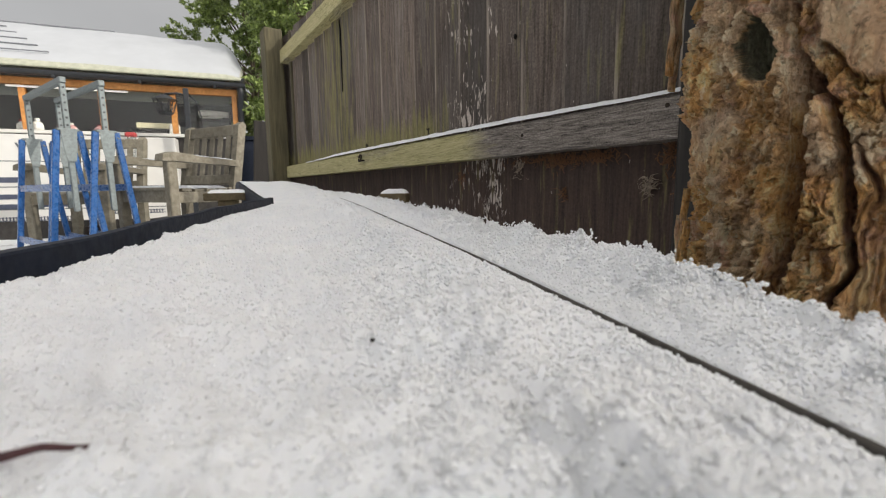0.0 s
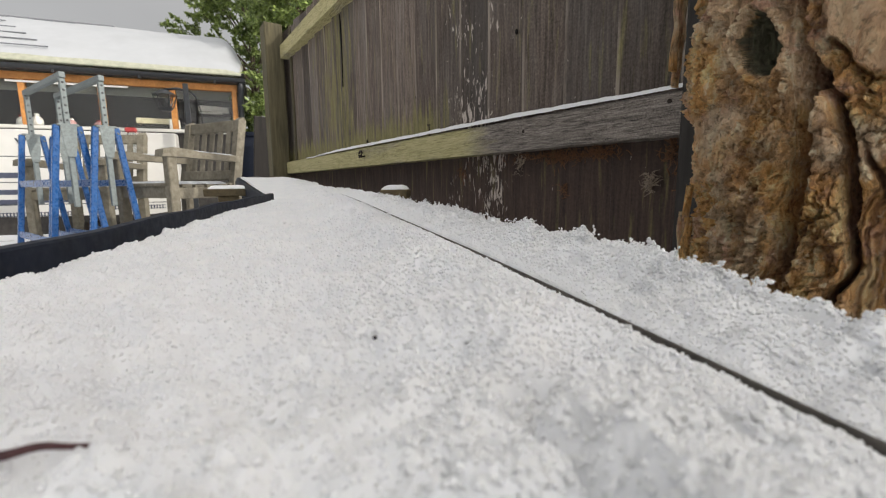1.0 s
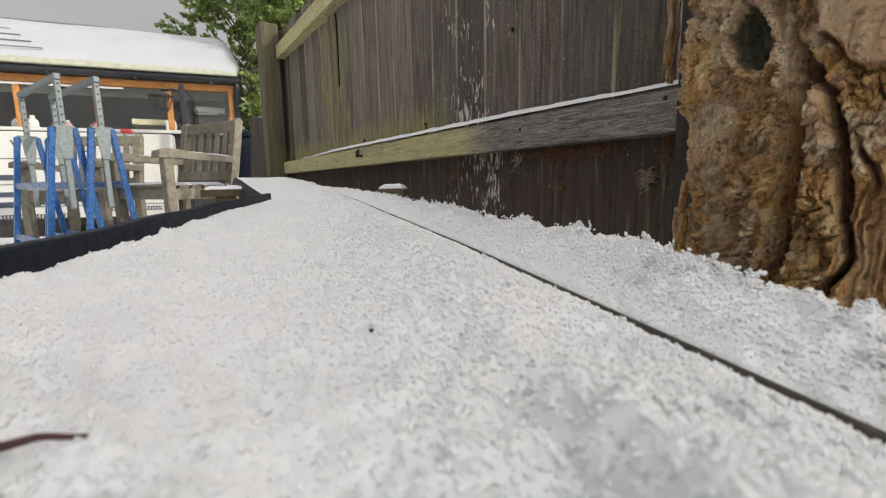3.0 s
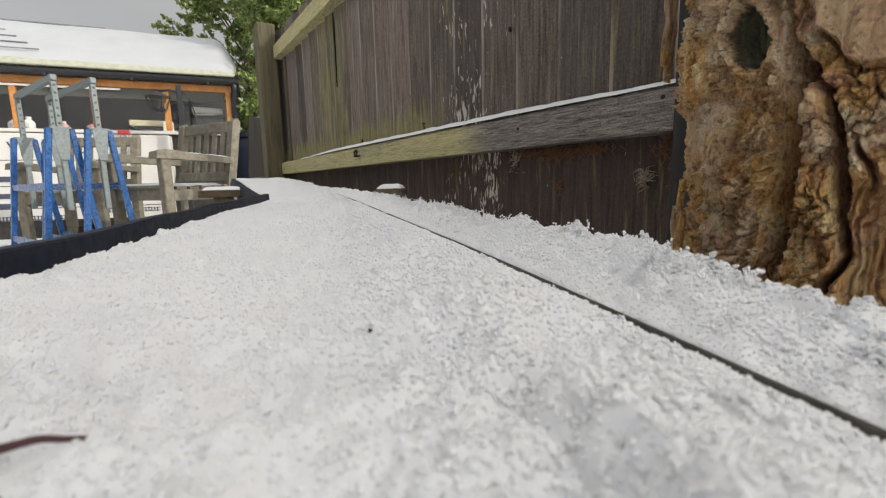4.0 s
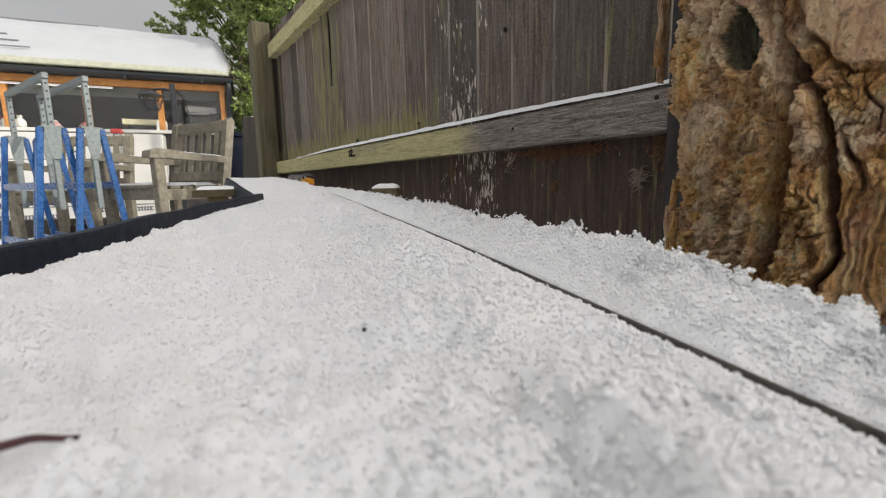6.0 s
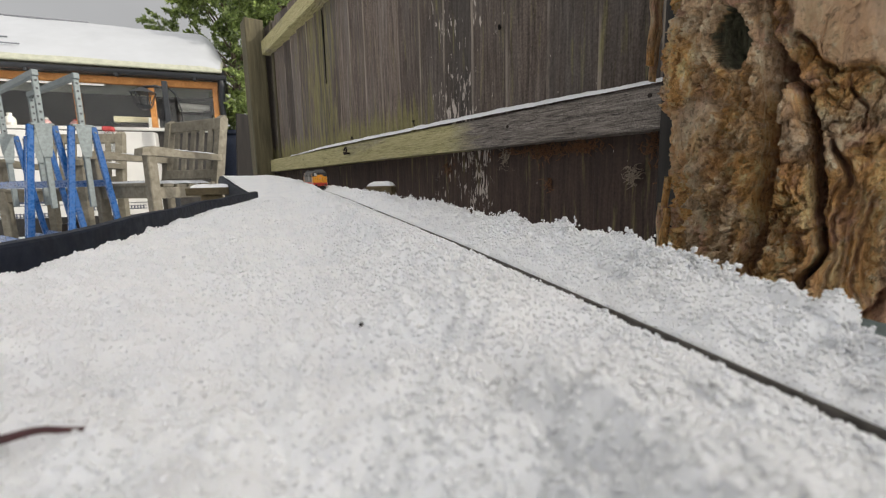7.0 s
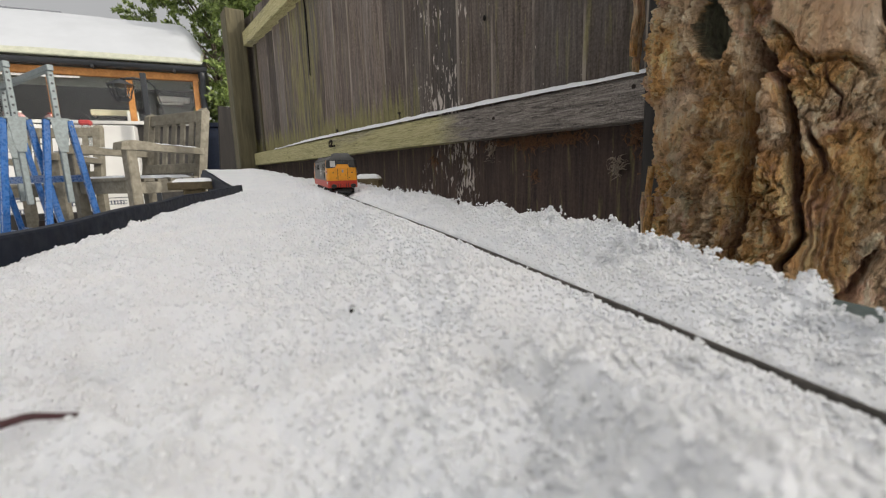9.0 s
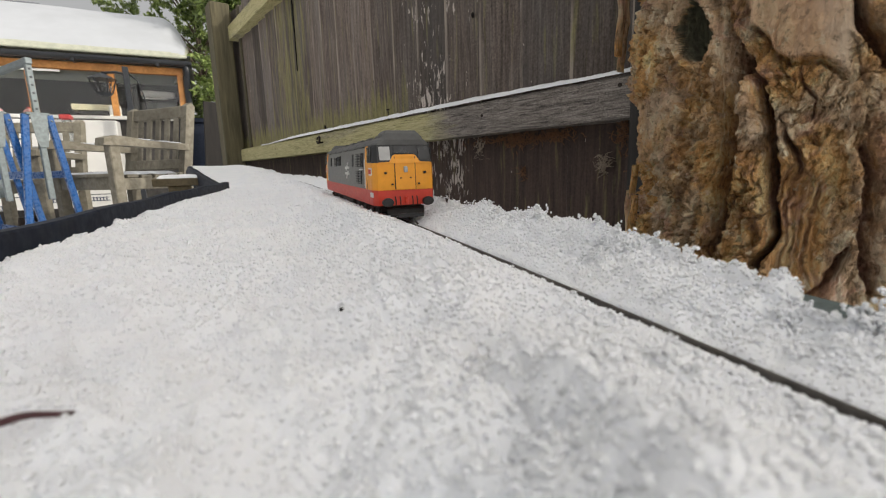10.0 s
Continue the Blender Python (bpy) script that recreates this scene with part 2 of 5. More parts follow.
def catmull(nodes, per=24):
    p = np.array(nodes)
    p = np.vstack([2 * p[0] - p[1], p, 2 * p[-1] - p[-2]])
    out = []
    for i in range(1, len(p) - 2):
        for k in range(per):
            t = k / per
            a, b, c, d = p[i - 1], p[i], p[i + 1], p[i + 2]
            out.append(0.5 * (2 * b + (c - a) * t + (2 * a - 5 * b + 4 * c - d) * t * t + (3 * b - a - 3 * c + d) * t ** 3))
    out.append(p[-2])
    return np.array(out)


LINE = catmull(NODES)
LINE_S = np.concatenate([[0], np.cumsum(np.linalg.norm(np.diff(LINE, axis=0), axis=1))])
LINE_S -= np.interp(0.0, LINE[:, 1], LINE_S)     # zero beside the camera's stand


def line_at(s):
    """Place and direction (lat, dep) on the line s metres along it."""
    p = np.stack([np.interp(s, LINE_S, LINE[:, 0]), np.interp(s, LINE_S, LINE[:, 1])], -1)
    e = 0.01
    q = np.stack([np.interp(s + e, LINE_S, LINE[:, 0]), np.interp(s + e, LINE_S, LINE[:, 1])], -1)
    r = np.stack([np.interp(s - e, LINE_S, LINE[:, 0]), np.interp(s - e, LINE_S, LINE[:, 1])], -1)
    d = q - r
    d = d / np.linalg.norm(d, axis=-1, keepdims=True)
    return p, d


def deck_z(dep):
    return 0.0125 * (dep - 0.3)


def to_world(lat, dep, z):
    x = EYE.x + RGT.x * lat + FWD.x * dep
    y = EYE.y + RGT.y * lat + FWD.y * dep
    return np.stack([x, y, z], -1)


def along(u, s, h):
    """World places from the offset to the right of the line, the way along it and the height over the deck."""
    p, d = line_at(s)
    lat, dep = p[..., 0] + d[..., 1] * u, p[..., 1] - d[..., 0] * u
    return to_world(lat, dep, deck_z(dep) + h), lat, dep


def ribbon(name, profile, s0, s1, n, material, parent=None, closed=True):
    """A profile (offset, height) swept along the line."""
    s = np.linspace(s0, s1, n)
    pr = profile + [profile[0]] if closed else profile
    v = np.stack([along(np.full(n, u), s, np.full(n, h))[0] for u, h in pr], 1)
    ob = mesh_np(name, v.reshape(-1, 3), grid_faces(n, len(pr)), material, parent, smooth=False)
    return ob


def left_edge(s):
    """Offset of the deck's near edging from the line."""
    return np.interp(s, [-0.3, 0.0, 0.17, 0.33, 0.5, 0.8, 0.86], [-0.2015, -0.1935, -0.1825, -0.1730, -0.1675, -0.142, -0.13])


deck = thing("trackbed", Matrix(), "narrow raised garden railway baseboard with dark edging, covered in snow", "baseboard", kind="structure")
ribbon("deck_board", [(-0.13, -0.004), (0.066, -0.004), (0.066, -0.03), (-0.13, -0.03)], -0.14, 3.0, 120, FELT, deck)
_s = np.linspace(-0.14, 0.82, 60)
_le = left_edge(_s)
_v = np.stack([along(o, _s, np.full(60, h))[0] for o, h in ((_le + 0.008, -0.004), (_le * 0 - 0.12, -0.004), (_le * 0 - 0.12, -0.03), (_le + 0.008, -0.03), (_le + 0.008, -0.004))], 1)
mesh_np("deck_board", _v.reshape(-1, 3), grid_faces(60, 5), FELT, deck, smooth=False)
_wob = 0.0006 * np.sin(_s * 40)
_v = np.stack([along(_le + a, _s, np.full(60, h) + _wob * (h > 0))[0] for a, h in ((0.005, -0.032), (0.005, 0.0115), (0.004, 0.0125), (-0.001, 0.0128), (-0.002, 0.0118), (-0.002, -0.06), (0.005, -0.06), (0.005, -0.032))], 1)
_edge = mesh_np("edging_strip", _v.reshape(-1, 3), grid_faces(60, 8), EDGING, deck, smooth=False)
_edge["label"] = "dark blue-black edging strip along the board"

track = thing("railway_track", Matrix(), "small-gauge model railway track almost buried in snow", "track")
for off in (-0.0143, 0.0022):
    ribbon("rail", [(off + a, z) for a, z in ((-0.0013, -0.0035), (-0.0013, -0.003), (-0.0003, -0.0024), (-0.0003, -0.0008), (-0.0005, -0.0005), (-0.0005, 0.0003), (-0.0003, 0.0005),
                    (0.0003, 0.0005), (0.0005, 0.0003), (0.0005, -0.0005), (0.0003, -0.0008), (0.0003, -0.0024), (0.0013, -0.003), (0.0013, -0.0035))], -0.14, 2.95, 400, STEEL_RAIL, track)


# ---------- snow on the deck ----------
FAR_DEP, FAR_LEFT = [0.70, 0.775, 0.8, 1.3, 1.6, 2.9], [-0.27, -0.292, -0.305, -0.585, -0.73, -1.34]


def bank(lat, dep):
    """The swell of the snow where the board widens, far along the line."""
    off = np.interp(dep, LINE[:, 1], LINE[:, 0]) - lat
    edge = lat - np.interp(dep, FAR_DEP, FAR_LEFT)
    return 0.066 * sstep(0.66, 1.5, dep) * np.clip((off - 0.016) / 0.22, 0, 1) ** 0.5 * (0.68 + 0.32 * sstep(0.0, 0.2, edge))


def domes(x, y, seed, spread=0.62):
    """Rounded grains, one to a cell, with creases between them."""
    return np.sqrt(np.maximum(0, 1 - np.minimum(cells(x, y, seed) / spread, 1.0) ** 2))


def snow_height(u, s, lat, dep):
    x, y = lat * 1000, dep * 1000                      # millimetres
    lumps = fbm(x / 24, y / 24, seed=3, octaves=3)
    clump = fbm(x / 7.5, y / 7.5, seed=11, octaves=3)
    wx, wy = x + 1.5 * clump, y + 1.5 * fbm(x / 6, y / 6, seed=14, octaves=2)
    rough = 0.55 + 0.45 * sstep(-0.12, -0.04, u)       # calmer away from the track
    # clusters of clusters, like cauliflower
    texture = 0.0013 * clump + 0.0024 * (domes(wx / 5.2, wy / 5.2, 8, 0.78) - 0.68) + 0.0012 * (domes(wx / 2.5, wy / 2.5, 5, 0.78) - 0.7)
    fluff = 0.0080 * (domes(wx / 17 + 0.4 * lumps, wy / 17, 17, 0.75) - 0.5) + 0.0042 * (domes(wx / 7.5, wy / 7.5, 19, 0.8) - 0.6)
    h = 0.0036 + 0.0021 * lumps + rough * texture + 0.0012 * clump * sstep(-0.04, -0.08, u) * sstep(0.4, 0.2, s)
    h = h + 0.0046 * np.exp(-((u + 0.030) / 0.015) ** 2) * (1 + 1.2 * lumps) * (1 - sstep(0.5, 0.9, s))
    h = h + fluff * sstep(-0.085, -0.035, u) * sstep(-0.004, -0.016, u) * sstep(-0.3, 0.3, lumps)
    # it falls away to the rail that the wheels keep clear
    away = np.abs(u - 0.0018)
    cap = 0.33 * np.maximum(0, away - 0.0006) - 0.0005 + texture * (0.2 + 0.8 * sstep(0.001, 0.014, away))
    h = np.where(u < 0.0018, np.minimum(h, cap), h)
    # thrown-up ridge beside the far rail
    top = np.interp(s, [0.0, 0.06, 0.12, 0.17, 0.27, 0.5], [0.0112, 0.0105, 0.0080, 0.0083, 0.0080, 0.0075]) + 0.0026 * fbm(s * 38, s * 0 + 4.2, seed=21, octaves=4)
    bare = sstep(0.3, 0.7, fbm(s * 45, s * 0 + 1.7, seed=31, octaves=2) + 0.15) * sstep(0.2, 0.15, s)
    top = top * (1 - 0.45 * bare)
    rise = np.clip((u - 0.0027) / 0.029, 0, 1) ** 0.75
    short = 0.0045 * sstep(0.125, 0.09, s)
    drop = 1 - sstep(0.0325 - 0.008 * bare - short, 0.0485 - 0.016 * bare - short, u + 0.003 * clump)
    ridge = rise * drop * top + (1 - drop) * -0.0045
    w = (u >= 0.0018) * 1.0
    h = h * (1 - w) + w * (ridge + (0.4 + 0.75 * rise) * drop * texture + 0.7 * rise * drop * fluff)
    # the rail's groove, more and more drifted over with distance
    g = np.exp(-((u - 0.0018) / 0.0009) ** 4)
    fill = sstep(0.3, 0.95, fbm(s * 170, s * 0 + 9.1, seed=41, octaves=3)) * 0.55 + 1.1 * sstep(0.75, 1.05, s)
    h = h * (1 - g) + g * np.minimum(h, -0.0012 + 0.0014 * fill)
    # it thins towards the near edging
    le = left_edge(s)
    edge = sstep(0.0, 0.022, u - le + 0.004 * clump)
    h = h * (0.15 + 0.85 * edge)
    return h + bank(lat, dep)


def snow_sheet(s, u):
    S, U = np.meshgrid(s, u, indexing="ij")
    le = left_edge(S)
    U = np.where(U < 0, U * (le / -0.186), U)
    p, lat, dep = along(U, S, np.zeros_like(U))
    p[..., 2] += snow_height(U, S, lat, dep)
    return p


_rows = [-0.05]
while _rows[-1] < 0.84:
    _rows.append(_rows[-1] + 0.0006 + 0.0042 * max(0.0, _rows[-1]))
snow_near = snow_sheet(np.array(_rows), np.arange(-0.186, 0.0525, 0.00066))
deck_snow = thing("deck_snow", Matrix(), "granular fresh snow lying on the railway baseboard", "snow", kind="stuff")
mesh_np("snow_cover", snow_near.reshape(-1, 3), grid_faces(*snow_near.shape[:2]), SNOW, deck_snow)

# the wider snow field beyond
_dep = [0.70]
while _dep[-1] < 2.9:
    _dep.append(_dep[-1] + 0.003 * (1 + 1.6 * (_dep[-1] - 0.7)))
_dep = np.array(_dep)
_k = np.linspace(0, 1, 220)
_right = np.interp(_dep, LINE[:, 1], LINE[:, 0]) + 0.05
_left = np.interp(_dep, FAR_DEP, FAR_LEFT)
LAT = _left[:, None] + (_right - _left)[:, None] * _k[None, :]
DEP = np.repeat(_dep[:, None], 220, 1)
_off = LAT - np.interp(DEP, LINE[:, 1], LINE[:, 0])
_S = np.interp(DEP, LINE[:, 1], LINE_S)
_h = snow_height(np.maximum(_off * 0.95, -0.17), _S, LAT, DEP) - sstep(0.82, 0.74, DEP) * 0.0035
mesh_np("snow_cover", to_world(LAT, DEP, deck_z(DEP) + _h).reshape(-1, 3), grid_faces(*LAT.shape), SNOW, deck_snow)


# loose crumbs of snow on the surface and along the ridge
def ico(level):
    bm = bmesh.new()
    bmesh.ops.create_icosphere(bm, subdivisions=level, radius=1.0)
    v = np.array([q.co[:] for q in bm.verts])
    f = np.array([[q.index for q in fc.verts] for fc in bm.faces])
    bm.free()
    return v, f


GRAIN = ico(1)
_rg = np.random.RandomState(12)


def crumbs(centres, radii, name, parent):
    v0, f0 = GRAIN
    n = len(centres)
    v = v0[None] * (radii[:, None, None] * (1 + 0.16 * _rg.uniform(-1, 1, (n, len(v0), 1))) * _rg.uniform(0.8, 1.2, (n, 1, 3))) + centres[:, None, :]
    f = f0[None] + (np.arange(n) * len(v0))[:, None, None]
    return mesh_np(name, v.reshape(-1, 3), f.reshape(-1, 3), SNOW, parent)


def carpet(s0, s1, pitch0, pitch1):
    """Grains packed over the surface within the camera's view, one to a jittered square."""
    out = []
    s = s0
    while s < s1:
        t = (s - s0) / (s1 - s0)
        p = pitch0 + (pitch1 - pitch0) * t
        u = np.arange(-0.180, 0.044, p)
        out.append(np.stack([u + _rg.uniform(-0.48, 0.48, len(u)) * p, np.full(len(u), s) + _rg.uniform(-0.48, 0.48, len(u)) * p, np.full(len(u), p)], -1))
        s += p
    q = np.vstack(out)
    u, s, p = q[:, 0], q[:, 1], q[:, 2]
    u = np.where(u < 0, u * left_edge(s) / -0.186, u)
    r_max = 0.8 * p
    keep = (u < 0.0010 - 0.3 * r_max) | (u > 0.0028 + 0.3 * r_max) | (_rg.uniform(0, 1, len(u)) < 0.04)
    keep &= np.abs(u + 0.07) < 0.04 + 1.3 * s
    u, s, p = u[keep], s[keep], p[keep]
    c, lat, dep = along(u, s, np.zeros_like(u))
    r = p * (0.36 + 0.36 * _rg.uniform(0, 1, len(u)) ** 1.6)
    r = np.where(np.abs(u - 0.0018) < 0.005, np.minimum(r * 0.6, 0.0004), r)
    c[:, 2] += snow_height(u, s, lat, dep) + r * (_rg.uniform(-0.7, 1.0, len(u)) - 0.55 * np.maximum(sstep(-0.045, -0.08, u), sstep(0.2, 0.35, s)))
    return c, r


_pa, _ra = carpet(0.012, 0.14, 0.00078, 0.00088)
crumbs(_pa, _ra, "snow_crumbs", deck_snow)
_pa, _ra = carpet(0.14, 0.36, 0.00092, 0.0015)
_pb, _rb = carpet(0.36, 0.66, 0.0016, 0.0026)
_rb = _rb * 0.6
# airy stacks of crumbs on the crest and on the bank beside the rail
_n = 1300
_cs = 0.05 + 0.76 * _rg.uniform(0, 1, _n) ** 1.5
_cu = np.where(np.arange(_n) % 4 > 0, 0.028 + _rg.normal(0, 0.006, _n), -0.03 + _rg.normal(0, 0.012, _n))
_on = (fbm(_cs * 60, _cs * 0 + 2.0, seed=55, octaves=2) > -0.25) & ((_cu > 0.006) | (_cu < -0.008))
_cs, _cu = _cs[_on], _cu[_on]
_cp, _cl, _cd = along(_cu, _cs, np.zeros_like(_cu))
_cp[:, 2] += snow_height(_cu, _cs, _cl, _cd)
_pc, _rc = [], []
for _q, _w in zip(_cp, _cu):
    step = _rg.uniform(0.0004, 0.0007)
    for _arm in range(_rg.randint(1, 4)):
        p = _q + _rg.normal(0, 0.0008, 3)
        for _j in range(_rg.randint(3, 8 if _w > 0 else 5)):
            p = p + step * _rg.normal(0, 1, 3) * (1, 1, 0.7) + (0, 0, step * 0.45)
            _pc.append(p)
            _rc.append(_rg.uniform(0.00028, 0.00060))
crumbs(np.vstack([_pa, _pb, np.array(_pc)]), np.concatenate([_ra, _rb, np.array(_rc)]), "snow_crumbs", deck_snow)


# the dark face of the wider board under the far snow
_i = _dep >= 0.775
_top = to_world(_left[_i], _dep[_i], (deck_z(DEP) + _h)[_i, 0] - 0.0015)
_n = len(_top)
_out = np.array([-RGT.x * 0.006 - FWD.x * 0.004, -RGT.y * 0.006 - FWD.y * 0.004, 0.0])
_rows4 = np.stack([_top + (0, 0, 0.0), _top + _out, _top + _out - (0, 0, 0.045), _top - (0, 0, 0.045), _top], 1)
mesh_np("edging_strip", _rows4.reshape(-1, 3), grid_faces(_n, 5), EDGING, deck, smooth=False)

# plain wall added unseen behind the camera, closing off the low sky there
rear_wall = thing("unseen_rear_wall", Matrix(), "plain rendered wall added unseen behind the camera", "wall", kind="structure")
part("wall_face", boxm(24.0, 0.2, 1.6, (-1.585, -12.0, 0.39), 0.004), plain("grey_render", (0.30, 0.28, 0.26), 0.85, 0, 0.15, 8, 0.4, 0.002), rear_wall, local=ypose(0, 0, 0, 0))


# ---------- fence ----------
def fence_board_material():
    m = Mat("weathered_brown_fence_stain", 0.8)
    g = m.mix(0.3, m.noise(1.0, 10, (150, 150, 7), 0.72, 0.9), m.noise(260, 5))
    big = m.noise(1.0, 4, (14, 14, 2.2), 0.6)
    c = m.ramp(g, (0.36, (0.032, 0.024, 0.019)), (0.5, (0.113, 0.087, 0.072)), (0.64, (0.218, 0.178, 0.150)))
    grey = m.ramp(g, (0.3, (0.065, 0.059, 0.055)), (0.72, (0.241, 0.222, 0.207)))
    c = m.mix(m.ramp(big, (0.45, 0.0), (0.72, 0.7)), c, grey)
    tone = m.ramp(m.rand(), (0.0, 0.5), (1.0, 1.4))
    c = m.mix(1.0, c, tone, "MULTIPLY")
    # bare wood in streaks; worn lips also painted pale, as if they caught light
    streak = m.ramp(m.noise(1.0, 5, (90, 90, 1.6), 0.6), (0.66, 0.0), (0.72, 0.6))
    c = m.mix(streak, c, (0.24, 0.195, 0.16))
    own = m.n.new("ShaderNodeSeparateXYZ")
    m.l.new(m.n.new("ShaderNodeTexCoord").outputs["Object"], own.inputs[0])
    lip = m.math("MULTIPLY", m.band(own.outputs[1], 0.0935, 0.096, 0.2, 0.3), m.ramp(m.noise(1.0, 4, (30, 30, 5), 0.6), (0.42, 0.0), (0.6, 0.8)))
    c = m.mix(lip, c, (0.34, 0.29, 0.24))
    # below the rail the boards are redder, and darkened for the rail's shade
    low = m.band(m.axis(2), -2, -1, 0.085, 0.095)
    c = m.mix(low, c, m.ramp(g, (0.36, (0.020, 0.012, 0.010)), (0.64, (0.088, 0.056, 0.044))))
    # flaking pale paint
    fl = m.noise(1.0, 4, (170, 170, 38), 0.6, 0.6)
    zone = m.math("MULTIPLY", m.band(m.axis(1), 0.66, 0.79, 0.93, 1.02), m.noise(9.0, 3))
    fk = m.ramp(m.math("ADD", fl, m.math("MULTIPLY", zone, 0.50)), (0.855, 0.0), (0.875, 1.0))
    sp = m.ramp(m.noise(1.0, 3, (260, 260, 70), 0.5), (0.755, 0.0), (0.77, 1.0))
    c = m.mix(m.math("MAXIMUM", fk, sp), c, (0.52, 0.46, 0.41))
    # green algae creeping up from the rail and down the far boards
    al = m.noise(1.0, 6, (75, 75, 7), 0.6)
    z1 = m.math("MULTIPLY", m.band(m.axis(2), 0.09, 0.135, 0.15, 0.26), m.band(m.axis(1), 0.85, 1.05, 2.3, 3.0))
    z2 = m.math("MULTIPLY", m.band(m.axis(1), 1.42, 1.58, 1.70, 1.95), 0.6)
    z2 = m.math("MULTIPLY", z2, m.band(m.axis(2), 0.1, 0.12, 3, 4))
    ga = m.ramp(m.math("ADD", al, m.math("MULTIPLY", m.math("MAXIMUM", z1, z2), 0.3)), (0.58, 0.0), (0.76, 0.85))
    c = m.mix(ga, c, m.ramp(g, (0.32, (0.07, 0.066, 0.022)), (0.7, (0.34, 0.31, 0.12))))
    m.color(c)
    m.bump(m.math("ADD", g, m.math("MULTIPLY", fk, 0.6)), 0.9, 0.0028)
    return m.m


def fence_rail_material():
    m = Mat("weathered_rail_with_algae", 0.8)
    g = m.mix(0.25, m.noise(1.0, 10, (80, 16, 250), 0.74, 1.8), m.noise(420, 4))
    big = m.noise(1.0, 4, (8, 3, 20), 0.6)
    c = m.ramp(g, (0.38, (0.028, 0.024, 0.021)), (0.50, (0.20, 0.175, 0.155)), (0.64, (0.45, 0.41, 0.37)))
    zone = m.band(m.axis(1), 0.62, 0.98, 2.3, 3.0)
    ga = m.ramp(m.math("ADD", big, m.math("MULTIPLY", zone, 0.38)), (0.6, 0.0), (0.82, 0.95))
    green = m.ramp(g, (0.38, (0.11, 0.10, 0.04)), (0.48, (0.44, 0.40, 0.19)), (0.66, (0.70, 0.64, 0.38)))
    c = m.mix(ga, c, green)
    pl = m.ramp(m.noise(1.0, 5, (70, 25, 110), 0.55, 0.6), (0.70, 0.0), (0.72, 1.0))
    c = m.mix(m.math("MULTIPLY", pl, m.band(m.axis(1), -1, 0.3, 0.44, 0.5)), c, (0.45, 0.40, 0.36))
    m.color(c).bump(g, 1.0, 0.0034)
    return m.m


BOARD = fence_board_material()
RAIL_WOOD = fence_rail_material()
POST_WOOD = wood("green_grey_post", (0.05, 0.044, 0.024), (0.18, 0.155, 0.085), (70, 70, 5), 1.0, 0.8, 0.6, 0.002)
DARK_POST = wood("dark_stained_post", (0.012, 0.010, 0.009), (0.045, 0.04, 0.036), (90, 90, 6), 1.0, 0.8, 0.6, 0.002)

GROUND = -0.41
BOARD_X = 0.640
fence = thing("timber_fence", pose(0, 0, 0), "dark brown weathered timber board fence with algae and flaking paint", "fence")
PITCH = 0.0965
FENCE_TOP = 0.735
_rnd = random.Random(4)


def fence_board(height, lean):
    """A feather-edged board: thick at one edge, thin at the other, with a softly rounded lip."""
    bm = bmesh.new()
    w = PITCH * 1.06
    prof = [(0.000, 0.0), (0.000, w - 0.002), (-0.004, w), (-0.0145, w), (-0.0165, w - 0.002), (-0.0165, w - 0.005), (-0.0055, 0.0)]
    lo = [bm.verts.new((x, y, 0)) for x, y in prof]
    hi = [bm.verts.new((x, y + lean, height)) for x, y in prof]
    bm.faces.new(lo)
    bm.faces.new(hi[::-1])
    for i in range(len(prof)):
        j = (i + 1) % len(prof)
        bm.faces.new((lo[i], hi[i], hi[j], lo[j]))
    bmesh.ops.recalc_face_normals(bm, faces=bm.faces[:])
    return bm


y = 1.565 - PITCH * 24
i = 0
while y < 2.26:
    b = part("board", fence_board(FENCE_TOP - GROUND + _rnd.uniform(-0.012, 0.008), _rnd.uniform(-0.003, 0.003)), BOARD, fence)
    b.matrix_basis = pose(BOARD_X + _rnd.uniform(-0.0015, 0.0015), y, GROUND, 0, 0, 0)
    y += PITCH
    i += 1


def fence_rail(z0, z1, y0, y1, x0, x1):
    bm = bmesh.new()
    n = 60
    rings = []
    for k in range(n):
        yy = y0 + (y1 - y0) * k / (n - 1)
        w = 0.0012 * noise.noise((yy * 6, z0, 0))
        ring = [(x0, z0), (x0, z1 - 0.004), (x0 + 0.004, z1), (x1, z1 + 0.003), (x1, z0)]
        rings.append([bm.verts.new((x + w * 0.6, yy, z + w)) for x, z in ring])
    for a, b in zip(rings, rings[1:]):
        for j in range(5):
            bm.faces.new((a[j], a[(j + 1) % 5], b[(j + 1) % 5], b[j]))
    bm.faces.new(rings[0])
    bm.faces.new(rings[-1][::-1])
    bmesh.ops.recalc_face_normals(bm, faces=bm.faces[:])
    return bm


RAIL_FACE = 0.590
part("rail", fence_rail(0.087, 0.1405, -0.9, 2.27, RAIL_FACE, BOARD_X - 0.006), RAIL_WOOD, fence, "grey rail with green algae")
part("rail", fence_rail(0.605, 0.665, -0.9, 2.27, RAIL_FACE, BOARD_X - 0.006), RAIL_WOOD, fence, "grey rail with green algae")
for yy, mat, x0, x1, top in ((2.32, POST_WOOD, 0.527, 0.606, 0.757), (0.341, DARK_POST, 0.583, 0.668, 0.757)):
    part("post", boxm(x1 - x0, 0.095, top - GROUND, ((x0 + x1) / 2, yy, (top + GROUND) / 2), 0.004), mat, fence)
part("cover_strip", boxm(0.012, 0.03, 0.62, (0.628, 2.222, 0.43), 0.002, (0, 0, 0)), POST_WOOD, fence)

